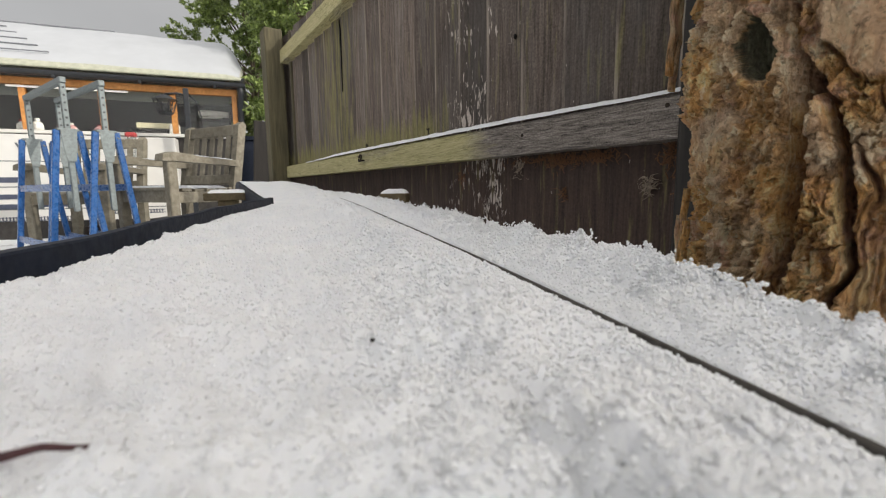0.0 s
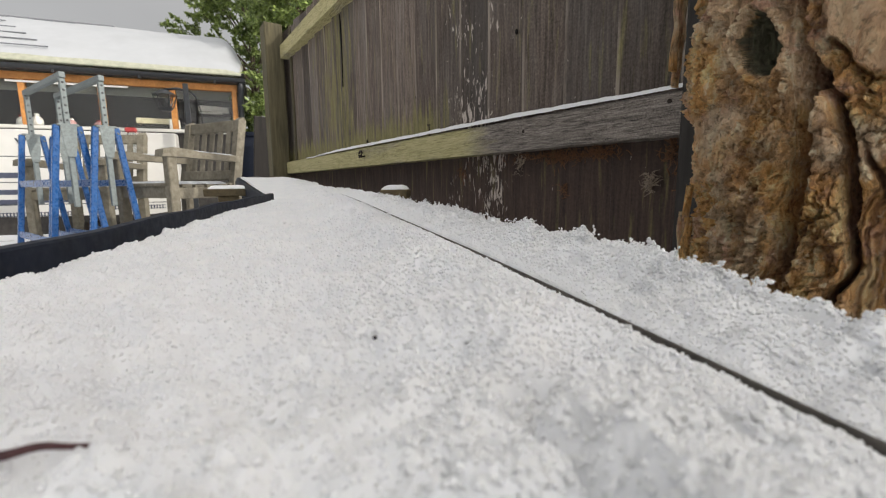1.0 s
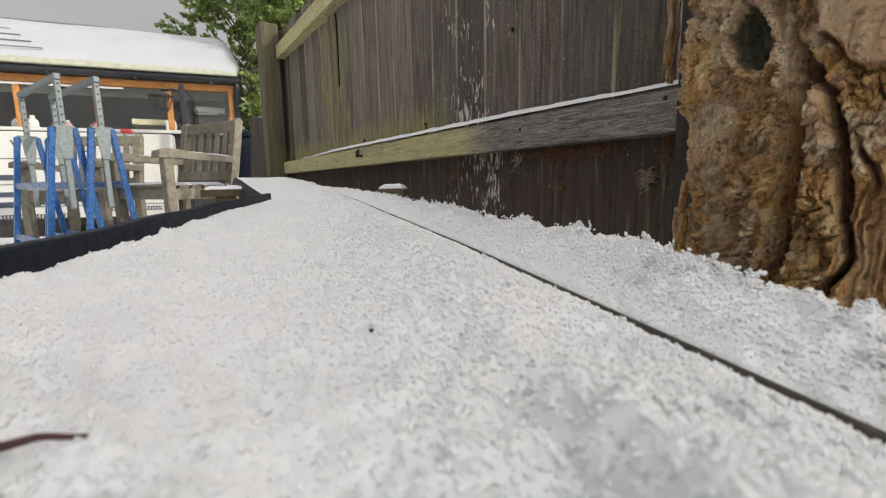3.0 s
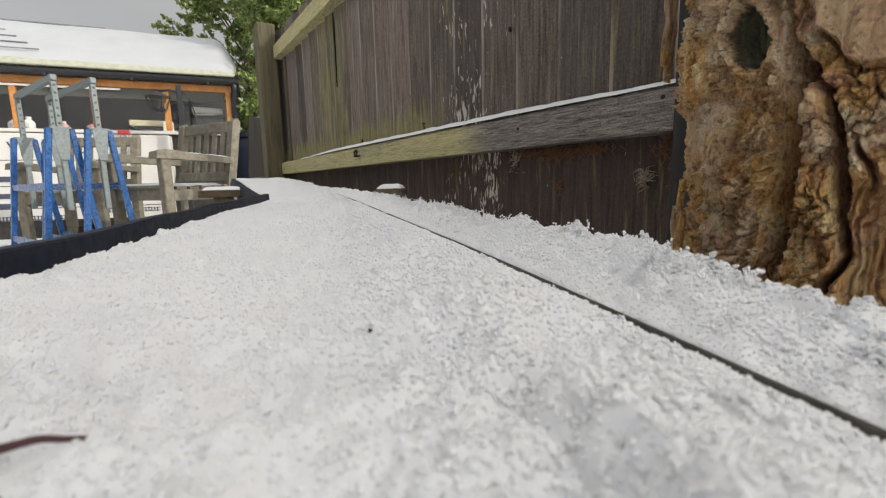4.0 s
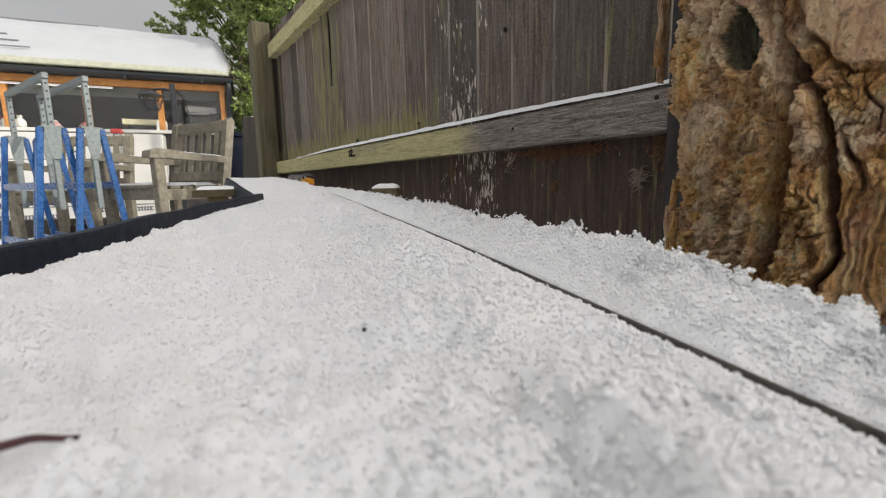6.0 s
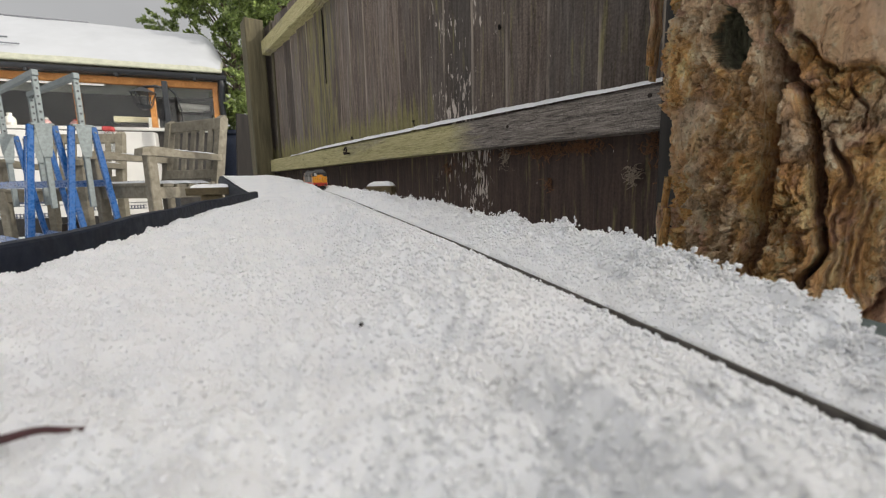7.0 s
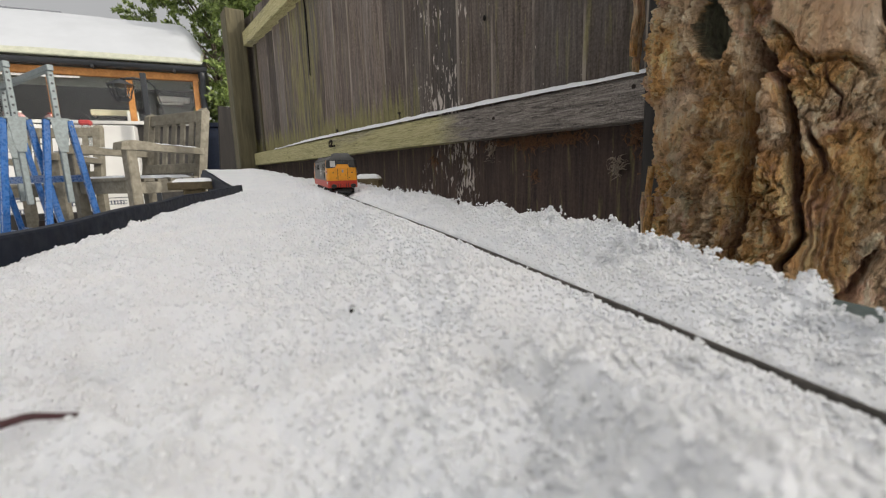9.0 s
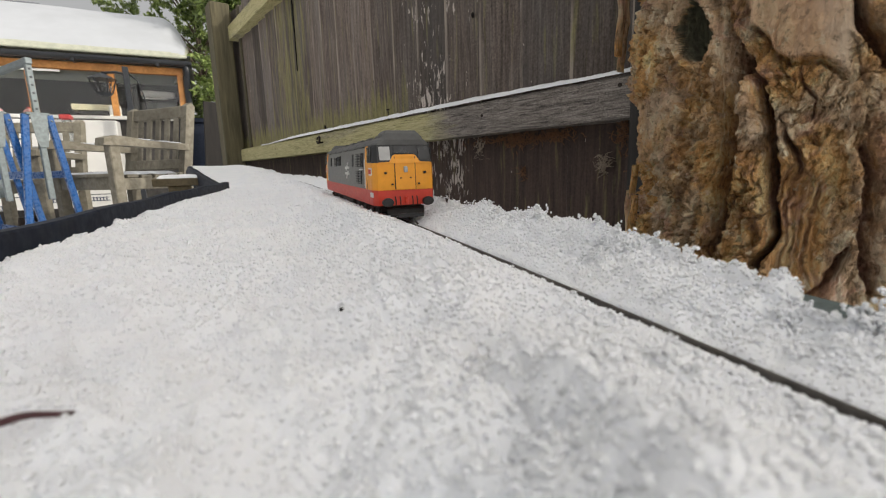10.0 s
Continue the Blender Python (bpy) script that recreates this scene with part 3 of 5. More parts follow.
# the split in one board
part("split", prism(bmesh.new(), [(-0.0008, 0.36), (0.0, 0.47), (0.006, 0.52), (0.0045, 0.595), (-0.003, 0.56), (-0.004, 0.45)], 0.004, pose(BOARD_X - 0.0165, 1.585, 0, 0, 0, 90)), plain("open_split", (0.004, 0.003, 0.003), 0.9), fence)
KNOT = plain("dark_knot", (0.008, 0.006, 0.005), 0.9)
for yy, z, r in ((1.40, 0.165, 0.006), (1.085, 0.245, 0.0055), (0.72, 0.30, 0.005), (0.62, 0.36, 0.005)):
    bm = bmesh.new()
    bmesh.ops.create_uvsphere(bm, u_segments=12, v_segments=6, radius=1, matrix=pose(BOARD_X - 0.0145, yy, z) @ Matrix.Diagonal((0.003, r * 0.55, r, 1)))
    part("knot", bm, KNOT, fence, smooth=True)
IRON = plain("rusted_iron", (0.03, 0.022, 0.018), 0.6, 0.6, 0.4, 400)
eye_screw = thing("screw_eye", pose(RAIL_FACE, 1.345, 0.122), "black iron screw eye in the fence rail", "screw eye")
part("ring", rod(bmesh.new(), [(-0.012 + 0.002 * math.sin(a), 0.009 * math.cos(a), 0.009 * math.sin(a)) for a in np.linspace(0, 5.9, 18)], 0.0028, 8), IRON, eye_screw, smooth=True)
part("shank", rod(bmesh.new(), [(0.004, -0.004, -0.006), (-0.012, -0.004, -0.009), (-0.013, -0.016, -0.008)], 0.0025, 8), IRON, eye_screw, smooth=True)
nail = thing("nail", pose(RAIL_FACE + 0.012, 0.985, 0.142), "bent rusty nail standing on the fence rail", "nail")
part("shank", rod(bmesh.new(), [(0, 0, -0.002), (0, 0.001, 0.012), (-0.001, 0.003, 0.024)], 0.0014, 6), IRON, nail, smooth=True)
part("head", rod(bmesh.new(), [(-0.001, 0.003, 0.0235), (-0.001, 0.0032, 0.0255)], 0.0042, 10), IRON, nail, smooth=True)
for yy, z in ((0.66, 0.118), (1.78, 0.118), (0.405, 0.128)):
    part("screw_head", rod(bmesh.new(), [(RAIL_FACE + 0.002, yy, z), (RAIL_FACE - 0.0012, yy, z)], 0.0028, 10), IRON, fence)

# snow lying on the lower rail
_n = 700
_y = np.linspace(0.36, 1.95, _n)
_prof = np.linspace(0, 1, 14)
_th = 0.014 * (1 - 0.75 * sstep(1.55, 1.95, _y)) * (1 - 0.35 * sstep(0.7, 0.42, _y)) + 0.0012 * fbm(_y * 30, _y * 0, seed=51)
_px = RAIL_FACE - 0.001 + _prof[None, :] * (0.036 * np.ones(_n))[:, None]
_pz = 0.1405 + np.maximum(_th, 0.002)[:, None] * np.sin(np.pi * (0.06 + 0.62 * _prof))[None, :] ** 0.55 - 0.003 * (_prof == 0)[None, :]
_pz = _pz + 0.0007 * (1 - cells(_px * 420, np.repeat(_y[:, None], 14, 1) * 420, 2))
_px = _px + 0.0006 * fbm(_px * 300, np.repeat(_y[:, None], 14, 1) * 300, seed=8)
rail_snow = thing("rail_snow", Matrix(), "thin strip of snow lying along the fence rail", "snow", kind="stuff")
mesh_np("snow_strip", np.stack([_px, np.repeat(_y[:, None], 14, 1), _pz], -1).reshape(-1, 3), grid_faces(_n, 14), SNOW, rail_snow)

# dried moss and cobweb hanging under the rail
MOSS = plain("dry_brown_moss", (0.17, 0.085, 0.042), 0.95, 0, 0.5, 500)
PALE_FIBRE = plain("pale_dead_leaf_fibre", (0.33, 0.27, 0.21), 0.95, 0, 0.4, 500)


def tuft(name, yy, z, w, h, count, mat, seed, label):
    r = random.Random(seed)
    ob = thing(name, pose(BOARD_X - 0.012, yy, z), label, "plant debris")
    bm = bmesh.new()
    for _ in range(count * 2):
        p = Vector((r.uniform(-0.012, 0.0), r.gauss(0, w * 0.3), r.gauss(0, h * 0.28)))
        pts = [p.copy()]
        d = Vector((r.uniform(-0.4, 0.3), r.gauss(0, 1), r.gauss(-0.3, 0.9))).normalized()
        for _k in range(4):
            d = (d + Vector((r.gauss(0, 0.3), r.gauss(0, 0.5), r.gauss(0, 0.5)))).normalized()
            p = p + d * r.uniform(0.0015, 0.0045)
            pts.append(p.copy())
        rod(bm, pts, r.uniform(0.0004, 0.0012), 4, 0.4)
    tagged(part("fibre", bm, mat, ob), kind="stuff")


for k, (yy, z, w, h, c, mat, lab) in enumerate(((0.605, 0.072, 0.05, 0.02, 60, MOSS, "clump of dry brown moss under the fence rail"), (0.53, 0.077, 0.06, 0.015, 60, MOSS, "clump of dry brown moss under the fence rail"),
                                               (0.70, 0.068, 0.02, 0.03, 30, PALE_FIBRE, "pale cobwebbed leaf fibres on the fence"), (0.445, 0.032, 0.012, 0.022, 30, PALE_FIBRE, "pale cobwebbed leaf fibres on the fence"),
                                               (0.415, 0.07, 0.02, 0.05, 45, MOSS, "clump of dry brown moss under the fence rail"), (0.595, 0.02, 0.01, 0.02, 18, MOSS, "scrap of dead leaf caught on the fence"),
                                               (0.88, 0.055, 0.02, 0.04, 22, MOSS, "scrap of dead leaf caught on the fence"), (0.64, 0.078, 0.14, 0.008, 60, MOSS, "clump of dry brown moss under the fence rail"))):
    tuft("moss_tuft", yy, z, w, h, c, mat, 100 + k, lab)


# ---------- old tree trunk beside the line ----------
def bark_material():
    m = Mat("fluted_old_bark", 0.85)
    n1 = m.noise(1.0, 10, (130, 130, 40), 0.72, 0.8)
    n2 = m.noise(1.0, 5, (26, 26, 20), 0.6, 0.8)
    n3 = m.noise(330, 5)
    n4 = m.noise(1.0, 4, (60, 60, 60), 0.6)
    och = m.ramp(n1, (0.34, (0.277, 0.121, 0.038)), (0.48, (0.853, 0.484, 0.174)), (0.62, (0.920, 0.762, 0.382)))
    tan = m.ramp(n1, (0.34, (0.265, 0.174, 0.097)), (0.49, (0.762, 0.542, 0.334)), (0.62, (0.920, 0.806, 0.577)))
    pink = m.ramp(n1, (0.34, (0.288, 0.139, 0.087)), (0.49, (0.806, 0.484, 0.334)), (0.62, (0.920, 0.785, 0.612)))
    c = m.mix(m.ramp(n2, (0.44, 0.0), (0.56, 1.0)), och, tan)
    c = m.mix(m.ramp(n4, (0.56, 0.0), (0.66, 0.8)), c, pink)
    # red inner layers with crevice shade painted in; smooth skin where bark came away
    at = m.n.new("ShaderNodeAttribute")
    at.attribute_name = "red_shade"
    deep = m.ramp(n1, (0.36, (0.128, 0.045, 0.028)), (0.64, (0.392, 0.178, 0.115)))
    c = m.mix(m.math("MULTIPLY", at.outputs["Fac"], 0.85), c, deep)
    ab = m.n.new("ShaderNodeAttribute")
    ab.attribute_name = "bare"
    c = m.mix(m.math("MULTIPLY", ab.outputs["Fac"], 0.75), c, m.ramp(n2, (0.35, (0.715, 0.461, 0.288)), (0.65, (0.920, 0.762, 0.577))))
    c = m.mix(m.ramp(n3, (0.36, 0.45), (0.43, 0.0)), c, (0.115, 0.058, 0.029))
    pale = m.ramp(m.noise(1.0, 6, (150, 150, 110), 0.6, 0.5), (0.60, 0.0), (0.70, 0.8))
    c = m.mix(pale, c, (0.920, 0.830, 0.600))
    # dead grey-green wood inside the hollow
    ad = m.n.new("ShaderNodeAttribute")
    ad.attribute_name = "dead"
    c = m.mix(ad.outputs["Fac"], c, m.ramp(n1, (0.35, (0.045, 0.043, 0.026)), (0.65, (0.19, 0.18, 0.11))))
    m.color(c)
    m.bump(m.math("ADD", n1, m.math("MULTIPLY", n3, 0.7)), 1.0, 0.006)
    return m.m


BARK = bark_material()
T_LAT, T_DEP, T_R = 0.197, 0.192, 0.0735      # the trunk's centre and radius
T_FACE = math.atan2(-T_DEP, -T_LAT)


def trunk_mesh():
    # columns crowd on the side that faces the camera; v runs round it in millimetres
    v1 = np.concatenate([np.linspace(118, -62, 560), np.linspace(-62, 118 - 2 * math.pi * 73.5, 60)[1:-1]])
    zz = np.concatenate([np.linspace(GROUND - 0.02, -0.02, 24), np.linspace(-0.0195, 0.118, 420), np.linspace(0.121, 0.9, 60)])
    Z, V = np.meshgrid(zz, v1, indexing="ij")
    z = Z * 1000
    T = T_FACE - V / 73.5
    lx, ly = np.cos(T), np.sin(T)
    X, Y = lx * 73.5, ly * 73.5
    flare = 1 + 0.05 * sstep(0.05, -0.06, Z) + 0.2 * sstep(-0.1, -0.42, Z)
    wob = fbm(X / 30, Y / 30, z / 45, seed=61, octaves=3)
    vw = V + 1.5 * wob + 1.3 * fbm(X / 7, Y / 7, z / 7, seed=62, octaves=3)
    zw = z + 2.0 * fbm(X / 10, Y / 10, z / 10, seed=66, octaves=3)

    def terrace(n, sharp=0.72):
        return np.floor(n) + sstep(sharp, 1.0, n - np.floor(n))

    left = sstep(24, 31, vw)                               # the pitted, flaking column
    right = sstep(11, 6, vw)                               # the broad worn side
    upper = sstep(58, 66, zw)
    disp = 1.6 * wob
    vs2, zs2 = vw + 0.35 * zw + 1.2 * fbm(X / 3, Y / 3, z / 3, seed=150, octaves=3), zw + 1.6 * fbm(X / 4, Y / 4, z / 4, seed=151, octaves=3)
    (pa, ea), (pb, eb), (pc, _) = shards(vs2 / 8, zs2 / 14, 152), shards(vs2 / 3.6, zs2 / 5.6, 153), shards(vs2 / 1.6, zs2 / 2.6, 154)
    torn = sstep(-0.25, 0.25, fbm(X / 16, Y / 16, z / 16, seed=155, octaves=2))
    calm = 1 - 0.65 * right
    disp += 1.9 * pa * calm + 1.3 * pb * (0.6 + 0.4 * left) * calm + 0.5 * pc
    disp -= 3.4 * sstep(0.12, 0.03, ea) * (0.3 + 0.7 * torn) * calm + 2.0 * sstep(0.14, 0.04, eb) * torn * calm
    disp += 1.0 * terrace(3.4 * fbm(X / 13, Y / 13, z / 24, seed=83, octaves=4)) * calm
    disp += 0.8 * terrace(3.0 * fbm(X / 5, Y / 5, z / 9, seed=101, octaves=4)) * (0.5 + 0.5 * left + 0.4 * upper) * calm
    disp += 0.9 * fbm(X / 3.6, Y / 3.6, z / 13, seed=71, octaves=4)
    disp += 0.8 * fbm(X / 1.5, Y / 1.5, z / 2.6, seed=81, octaves=3)
    # cracks between the plates
    net = np.abs(fbm(X / 12 + 7, Y / 12, z / 26, seed=96, octaves=4))
    crev = sstep(0.085, 0.02, net) * (0.35 + 0.65 * sstep(-0.2, 0.3, fbm(X / 25, Y / 25, z / 25, seed=97, octaves=2)))
    fine = sstep(0.10, 0.02, np.abs(fbm(X / 5 + 3, Y / 5, z / 12, seed=140, octaves=3))) * (1 - 0.5 * right)
    disp -= (4.0 * crev + 0.8 * fine) * calm
    red_shade = 0.7 * crev
    # worm-eaten pits low on the left column, knobs under the hollow
    pits = np.minimum(cells(vw / 4.2, zw / 6.0, 77), 1.0)
    disp -= 3.4 * sstep(0.34, 0.14, pits) * left * sstep(44, 34, z)
    knob = domes(vw / 6.5, zw / 6.0, 78, 0.75)
    disp += 5.0 * (knob - 0.55) * np.exp(-(((vw - 39) / 8) ** 2 + ((zw - 60) / 9) ** 2))
    # a smooth plate standing proud at the edge, with a ragged lip
    lip = np.interp(z, [30, 36, 42, 47, 52, 58, 63], [53, 50, 52, 49, 45, 50, 56]) + 1.2 * vnoise(z / 1.9, z * 0, seed=5)
    proud = sstep(-0.4, 0.5, V - lip) * sstep(29, 33, zw) * sstep(66, 62, zw)
    disp = disp * (1 - 0.45 * proud) + 3.2 * proud
    disp += 4.5 * sstep(60, 67, z) * sstep(50, 62, V)      # the trunk swells above it
    # columns between the clefts
    disp += 3.6 * np.exp(-((vw - np.interp(z, [-10, 40, 70], [20, 19, 21])) / 6.0) ** 2) * sstep(66, 58, z)
    disp += 3.0 * np.exp(-((vw - 40) / 12) ** 2) * sstep(70, 55, z)
    # deep clefts that run up the trunk
    for zs, vs, width, deep, lipw in (((-30, -2, 13, 21, 31, 40, 55, 65, 74), (36, 31, 28, 27, 25.8, 25.3, 25.6, 25.2, 27), 2.7, 21, 1.6),
                                      ((-6, 8, 15), (27, 24.2, 21.8), 1.2, 8, 0.8),
                                      ((-20, -7, 4, 14, 24, 33, 39, 50, 59), (16, 11.8, 7.6, 9.2, 10.2, 11.8, 13.9, 15, 16.8), 1.7, 15, 2.0),
                                      ((59, 69, 77, 83, 100), (17, 24, 26.6, 31, 33), 1.5, 7, 1.4),
                                      ((27, 34, 40), (3.5, 5.5, 9.5), 1.2, 6, 1.4),
                                      ((45, 52, 63), (1.2, 1.8, 5.8), 0.5, 3.0, 0.0),
                                      ((-16, 3, 22, 35), (-21, -17.5, -17, -12.4), 1.8, 6, 2.2),
                                      ((-22, -13, -2), (-3, -7.7, -14), 1.5, 6, 1.8),
                                      ((60, 66, 72, 80, 100), (-18, -15, -11, -7.7, -4), 2.4, 13, 2.0)):
        c = np.interp(zw, zs, vs)
        on = sstep(zs[0] - 4, zs[0] + 2, zw) * sstep(zs[-1] + 4, zs[-1] - 2, zw)
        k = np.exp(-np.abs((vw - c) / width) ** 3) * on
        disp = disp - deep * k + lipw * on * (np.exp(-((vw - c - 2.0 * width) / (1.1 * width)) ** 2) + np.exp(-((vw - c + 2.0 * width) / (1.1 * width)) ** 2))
        # cleft floors take the dark red too, standing in for their shade
        red_shade = np.maximum(red_shade, k)
    # ledge below the bare patch: it runs down to the edge from beside the hollow
    ledge = np.interp(vw, [-8, -5, 0, 9, 20, 26], [56, 58.5, 62.5, 64, 77.5, 80.5])
    over = z - ledge + 0.8 * vnoise(V / 2.2, V * 0, seed=9)
    span = sstep(-9, -5, V) * sstep(25, 21, V)
    disp -= 5.0 * np.exp(-(over / 0.9) ** 2) * span
    bare = sstep(0.5, 3.0, over) * span
    disp = disp * (1 - 0.75 * bare) + bare * (2.6 + 0.5 * fbm(X / 6, Y / 6, z / 8, seed=120, octaves=4))
    # cross bands under the ledge
    bands = sstep(-1, -4, over) * right * sstep(30, 40, z)
    disp += bands * 1.3 * np.sin(zw * 0.62 + 0.10 * vw + 2.0 * wob)
    # the hollow with its rolled rim
    e = np.sqrt(((V - 44.5 - 0.30 * (z - 84)) / 8.6) ** 2 + ((z - 84.5) / 13.0) ** 2) + 0.06 * wob
    rim = np.exp(-((e - 1.2) / 0.17) ** 2)
    disp = disp * (1 - 0.5 * rim) + 4.6 * rim
    hole = sstep(1.02, 0.92, e)
    disp = disp * (1 - hole) + hole * (-11 + 0.6 * fbm(X / 3, Y / 3, z / 12, seed=95, octaves=3))
    # folded red layers, hollowed out low down
    fold = sstep(8.5, 6.5, vw) * sstep(-9, -4, vw) * sstep(34, 26, zw + 0.6 * np.abs(vw - 5))
    disp = disp * (1 - 0.65 * fold) + fold * (-3.2 + 0.75 * np.sin(vw * 2.3 + 0.10 * zw + 2.0 * wob))
    disp = disp + 0.6
    red_shade = np.maximum(red_shade, 0.75 * fold * (0.6 + 0.4 * np.sin(vw * 1.6 + 0.1 * zw)))
    red_shade = np.maximum(red_shade, 0.35 * sstep(-0.1, 0.5, fbm(X / 9, Y / 9, z / 12, seed=130, octaves=3)))
    red_shade = np.clip(red_shade * (1 - hole) * (1 - bare), 0, 1)
    r = T_R * flare + disp / 1000.0
    p = to_world(T_LAT + lx * r, T_DEP + ly * r, Z)
    i = np.arange(Z.size).reshape(Z.shape)
    close = np.stack([i[:-1, -1], i[:-1, 0], i[1:, 0], i[1:, -1]], -1)
    return p.reshape(-1, 3), np.vstack([grid_faces(*Z.shape), close]), red_shade.ravel(), sstep(1.06, 1.0, e).ravel(), np.clip(np.maximum(bare, 0.6 * proud), 0, 1).ravel()


trunk_tree = thing("old_tree", Matrix(), "old tree trunk with deeply fluted ochre bark and a hollow", "tree")
_v, _f, _w, _hl, _br = trunk_mesh()
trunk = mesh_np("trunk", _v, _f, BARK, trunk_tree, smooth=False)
trunk.data.attributes.new("red_shade", "FLOAT", "POINT").data.foreach_set("value", _w.astype(np.float32))
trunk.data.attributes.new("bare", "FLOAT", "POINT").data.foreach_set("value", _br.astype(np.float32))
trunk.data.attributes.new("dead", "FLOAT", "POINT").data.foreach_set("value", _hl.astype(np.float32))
# loose sheets and splinters of bark on its edge
for lat, dep, z0, z1, w, lean, seed in ((0.1255, 0.2285, -0.03, 0.030, 0.007, 0.002, 1), (0.129, 0.2335, -0.03, 0.016, 0.006, -0.002, 2), (0.122, 0.2205, -0.03, 0.014, 0.006, 0.002, 4), (0.1150, 0.229, 0.086, 0.17, 0.011, 0.004, 3), (0.1205, 0.236, 0.080, 0.17, 0.009, 0.004, 5)):
    r = random.Random(seed)
    bm = bmesh.new()
    rings = []
    for k in range(22):
        t = k / 21
        z = z0 + (z1 - z0) * t
        ww = w * (0.55 + 0.45 * math.sin(math.pi * (0.25 + 0.7 * t))) * (1 if seed in (3, 5) else (1.05 - t * 0.8)) + r.uniform(-0.0006, 0.0006)
        c = yd(lat + lean * t + 0.0015 * noise.noise((z * 90, seed, 0)), dep + 0.0015 * noise.noise((seed, z * 90, 3)), z)
        a = RGT * 0.0013
        b = (RGT * 0.55 + FWD * 0.83) * ww * 0.5
        rings.append([bm.verts.new(c + Vector((sx * a.x + sy * b.x, sx * a.y + sy * b.y, 0))) for sx, sy in ((-1, -1), (1.3, -0.4), (1, 1), (-1, 0.6), (-1.8, 0))])
    for a, b in zip(rings, rings[1:]):
        for k in range(5):
            bm.faces.new((a[k], a[(k + 1) % 5], b[(k + 1) % 5], b[k]))
    bm.faces.new(rings[0][::-1])
    bm.faces.new(rings[-1])
    part("bark_strip", bm, BARK, trunk_tree, smooth=True)


# ---------- the diesel locomotive ----------
def loco_materials():
    return dict(
        grey=plain("railfreight_grey", (0.165, 0.168, 0.158), 0.5, 0, 0.12, 250),
        roof=plain("dark_grey_roof", (0.088, 0.088, 0.086), 0.6, 0, 0.12, 250),
        yellow=plain("warning_yellow", (0.80, 0.33, 0.012), 0.42, 0, 0.06, 250),
        red=plain("red_solebar", (0.56, 0.045, 0.022), 0.45, 0, 0.1, 250),
        black=plain("black_plastic", (0.012, 0.012, 0.013), 0.45, 0, 0.3, 250),
        gun=plain("weathered_bogie", (0.022, 0.020, 0.018), 0.7, 0, 0.4, 300),
        glass=plain("smoked_glazing", (0.010, 0.011, 0.012), 0.3, 0, 0.1, 100),
        clear=plain("pale_lit_screen_and_lamp", (0.40, 0.40, 0.39), 0.15, 0, 0.15, 150),
        white=plain("white_print", (0.62, 0.62, 0.60), 0.5, 0, 0.1, 250),
        steel=plain("turned_steel", (0.3, 0.29, 0.27), 0.35, 0.9, 0.2, 250))


LM = loco_materials()
L_END = -0.2195          # rear headstock; the front one is at -0.0075
HALF = 0.0176


def half_width(z):
    """Half the body's width at a height over the rail."""
    return np.interp(z, [0.0095, 0.0125, 0.020, 0.034, 0.0425, 0.0445, 0.0468, 0.0484, 0.0494, 0.0500], [0.0168, 0.0175, 0.0178, 0.0177, 0.0171, 0.0164, 0.0138, 0.0104, 0.0062, 0.0])


def plan(x):
    """How far the body draws in towards its ends, as a share of the width, and how far its nose leans back."""
    d = min(-0.0078 - x, x - L_END - 0.0003)
    return 1 - 0.13 * (1 - min(1, max(0, d / 0.0055))) ** 1.6


def band(name, zs, x0, x1, mat, proud=0.0, parent=None, caps=(True, True), label=""):
    """A stretch of the body's skin between heights and along x, closed across, raked back above the waist at the ends."""
    n = max(2, int(abs(x1 - x0) / 0.0012))
    xs = np.linspace(x0, x1, n)
    bm = bmesh.new()
    rings = []
    for x in xs:
        ring = []
        for sg, zz in ((-1, zs), (1, zs[::-1])):
            for z in zz:
                w = (float(half_width(z)) + proud) * plan(x)
                front = min(1, max(0, 1 - (-0.0078 - x) / 0.02)) - min(1, max(0, 1 - (x - L_END) / 0.02))
                rake = front * max(0.0, z - 0.034) * -0.26
                ring.append(bm.verts.new((x + rake, sg * w, z)))
        rings.append(ring)
    k = len(rings[0])
    for a, b in zip(rings, rings[1:]):
        for j in range(k):
            bm.faces.new((a[j], a[(j + 1) % k], b[(j + 1) % k], b[j]))
    if caps[0]:
        bm.faces.new(rings[0])
    if caps[1]:
        bm.faces.new(rings[-1][::-1])
    bmesh.ops.remove_doubles(bm, verts=bm.verts[:], dist=1e-6)
    bmesh.ops.recalc_face_normals(bm, faces=bm.faces[:])
    ob = part(name, bm, mat, parent, label)
    return ob


def plate(name, pts, mat, parent, x=None, side=None, thick=0.0005, rake=False, label=""):
    """A thin shaped plate on the front (pts in y, z at x) or on a side (pts in x, z; side -1 or 1)."""
    bm = bmesh.new()
    if x is not None:
        sg = 1 if thick > 0 else -1
        a = [bm.verts.new((x + (-(max(0, z - 0.034)) * 0.26 * sg if rake else 0), y, z)) for y, z in pts]
        b = [bm.verts.new(v.co - Vector((abs(thick) * 3 * sg, 0, 0))) for v in a]
    else:
        a = [bm.verts.new((px, side * (float(half_width(z)) * plan(px) + thick), z)) for px, z in pts]
        b = [bm.verts.new(v.co - Vector((0, side * 0.001, 0))) for v in a]
    bm.faces.new(a)
    bm.faces.new(b[::-1])
    n = len(pts)
    for i in range(n):
        bm.faces.new((a[i], b[i], b[(i + 1) % n], a[(i + 1) % n]))
    bmesh.ops.recalc_face_normals(bm, faces=bm.faces[:])
    return part(name, bm, mat, parent, label)


def rect(x0, x1, z0, z1):
    return [(x0, z0), (x1, z0), (x1, z1), (x0, z1)]


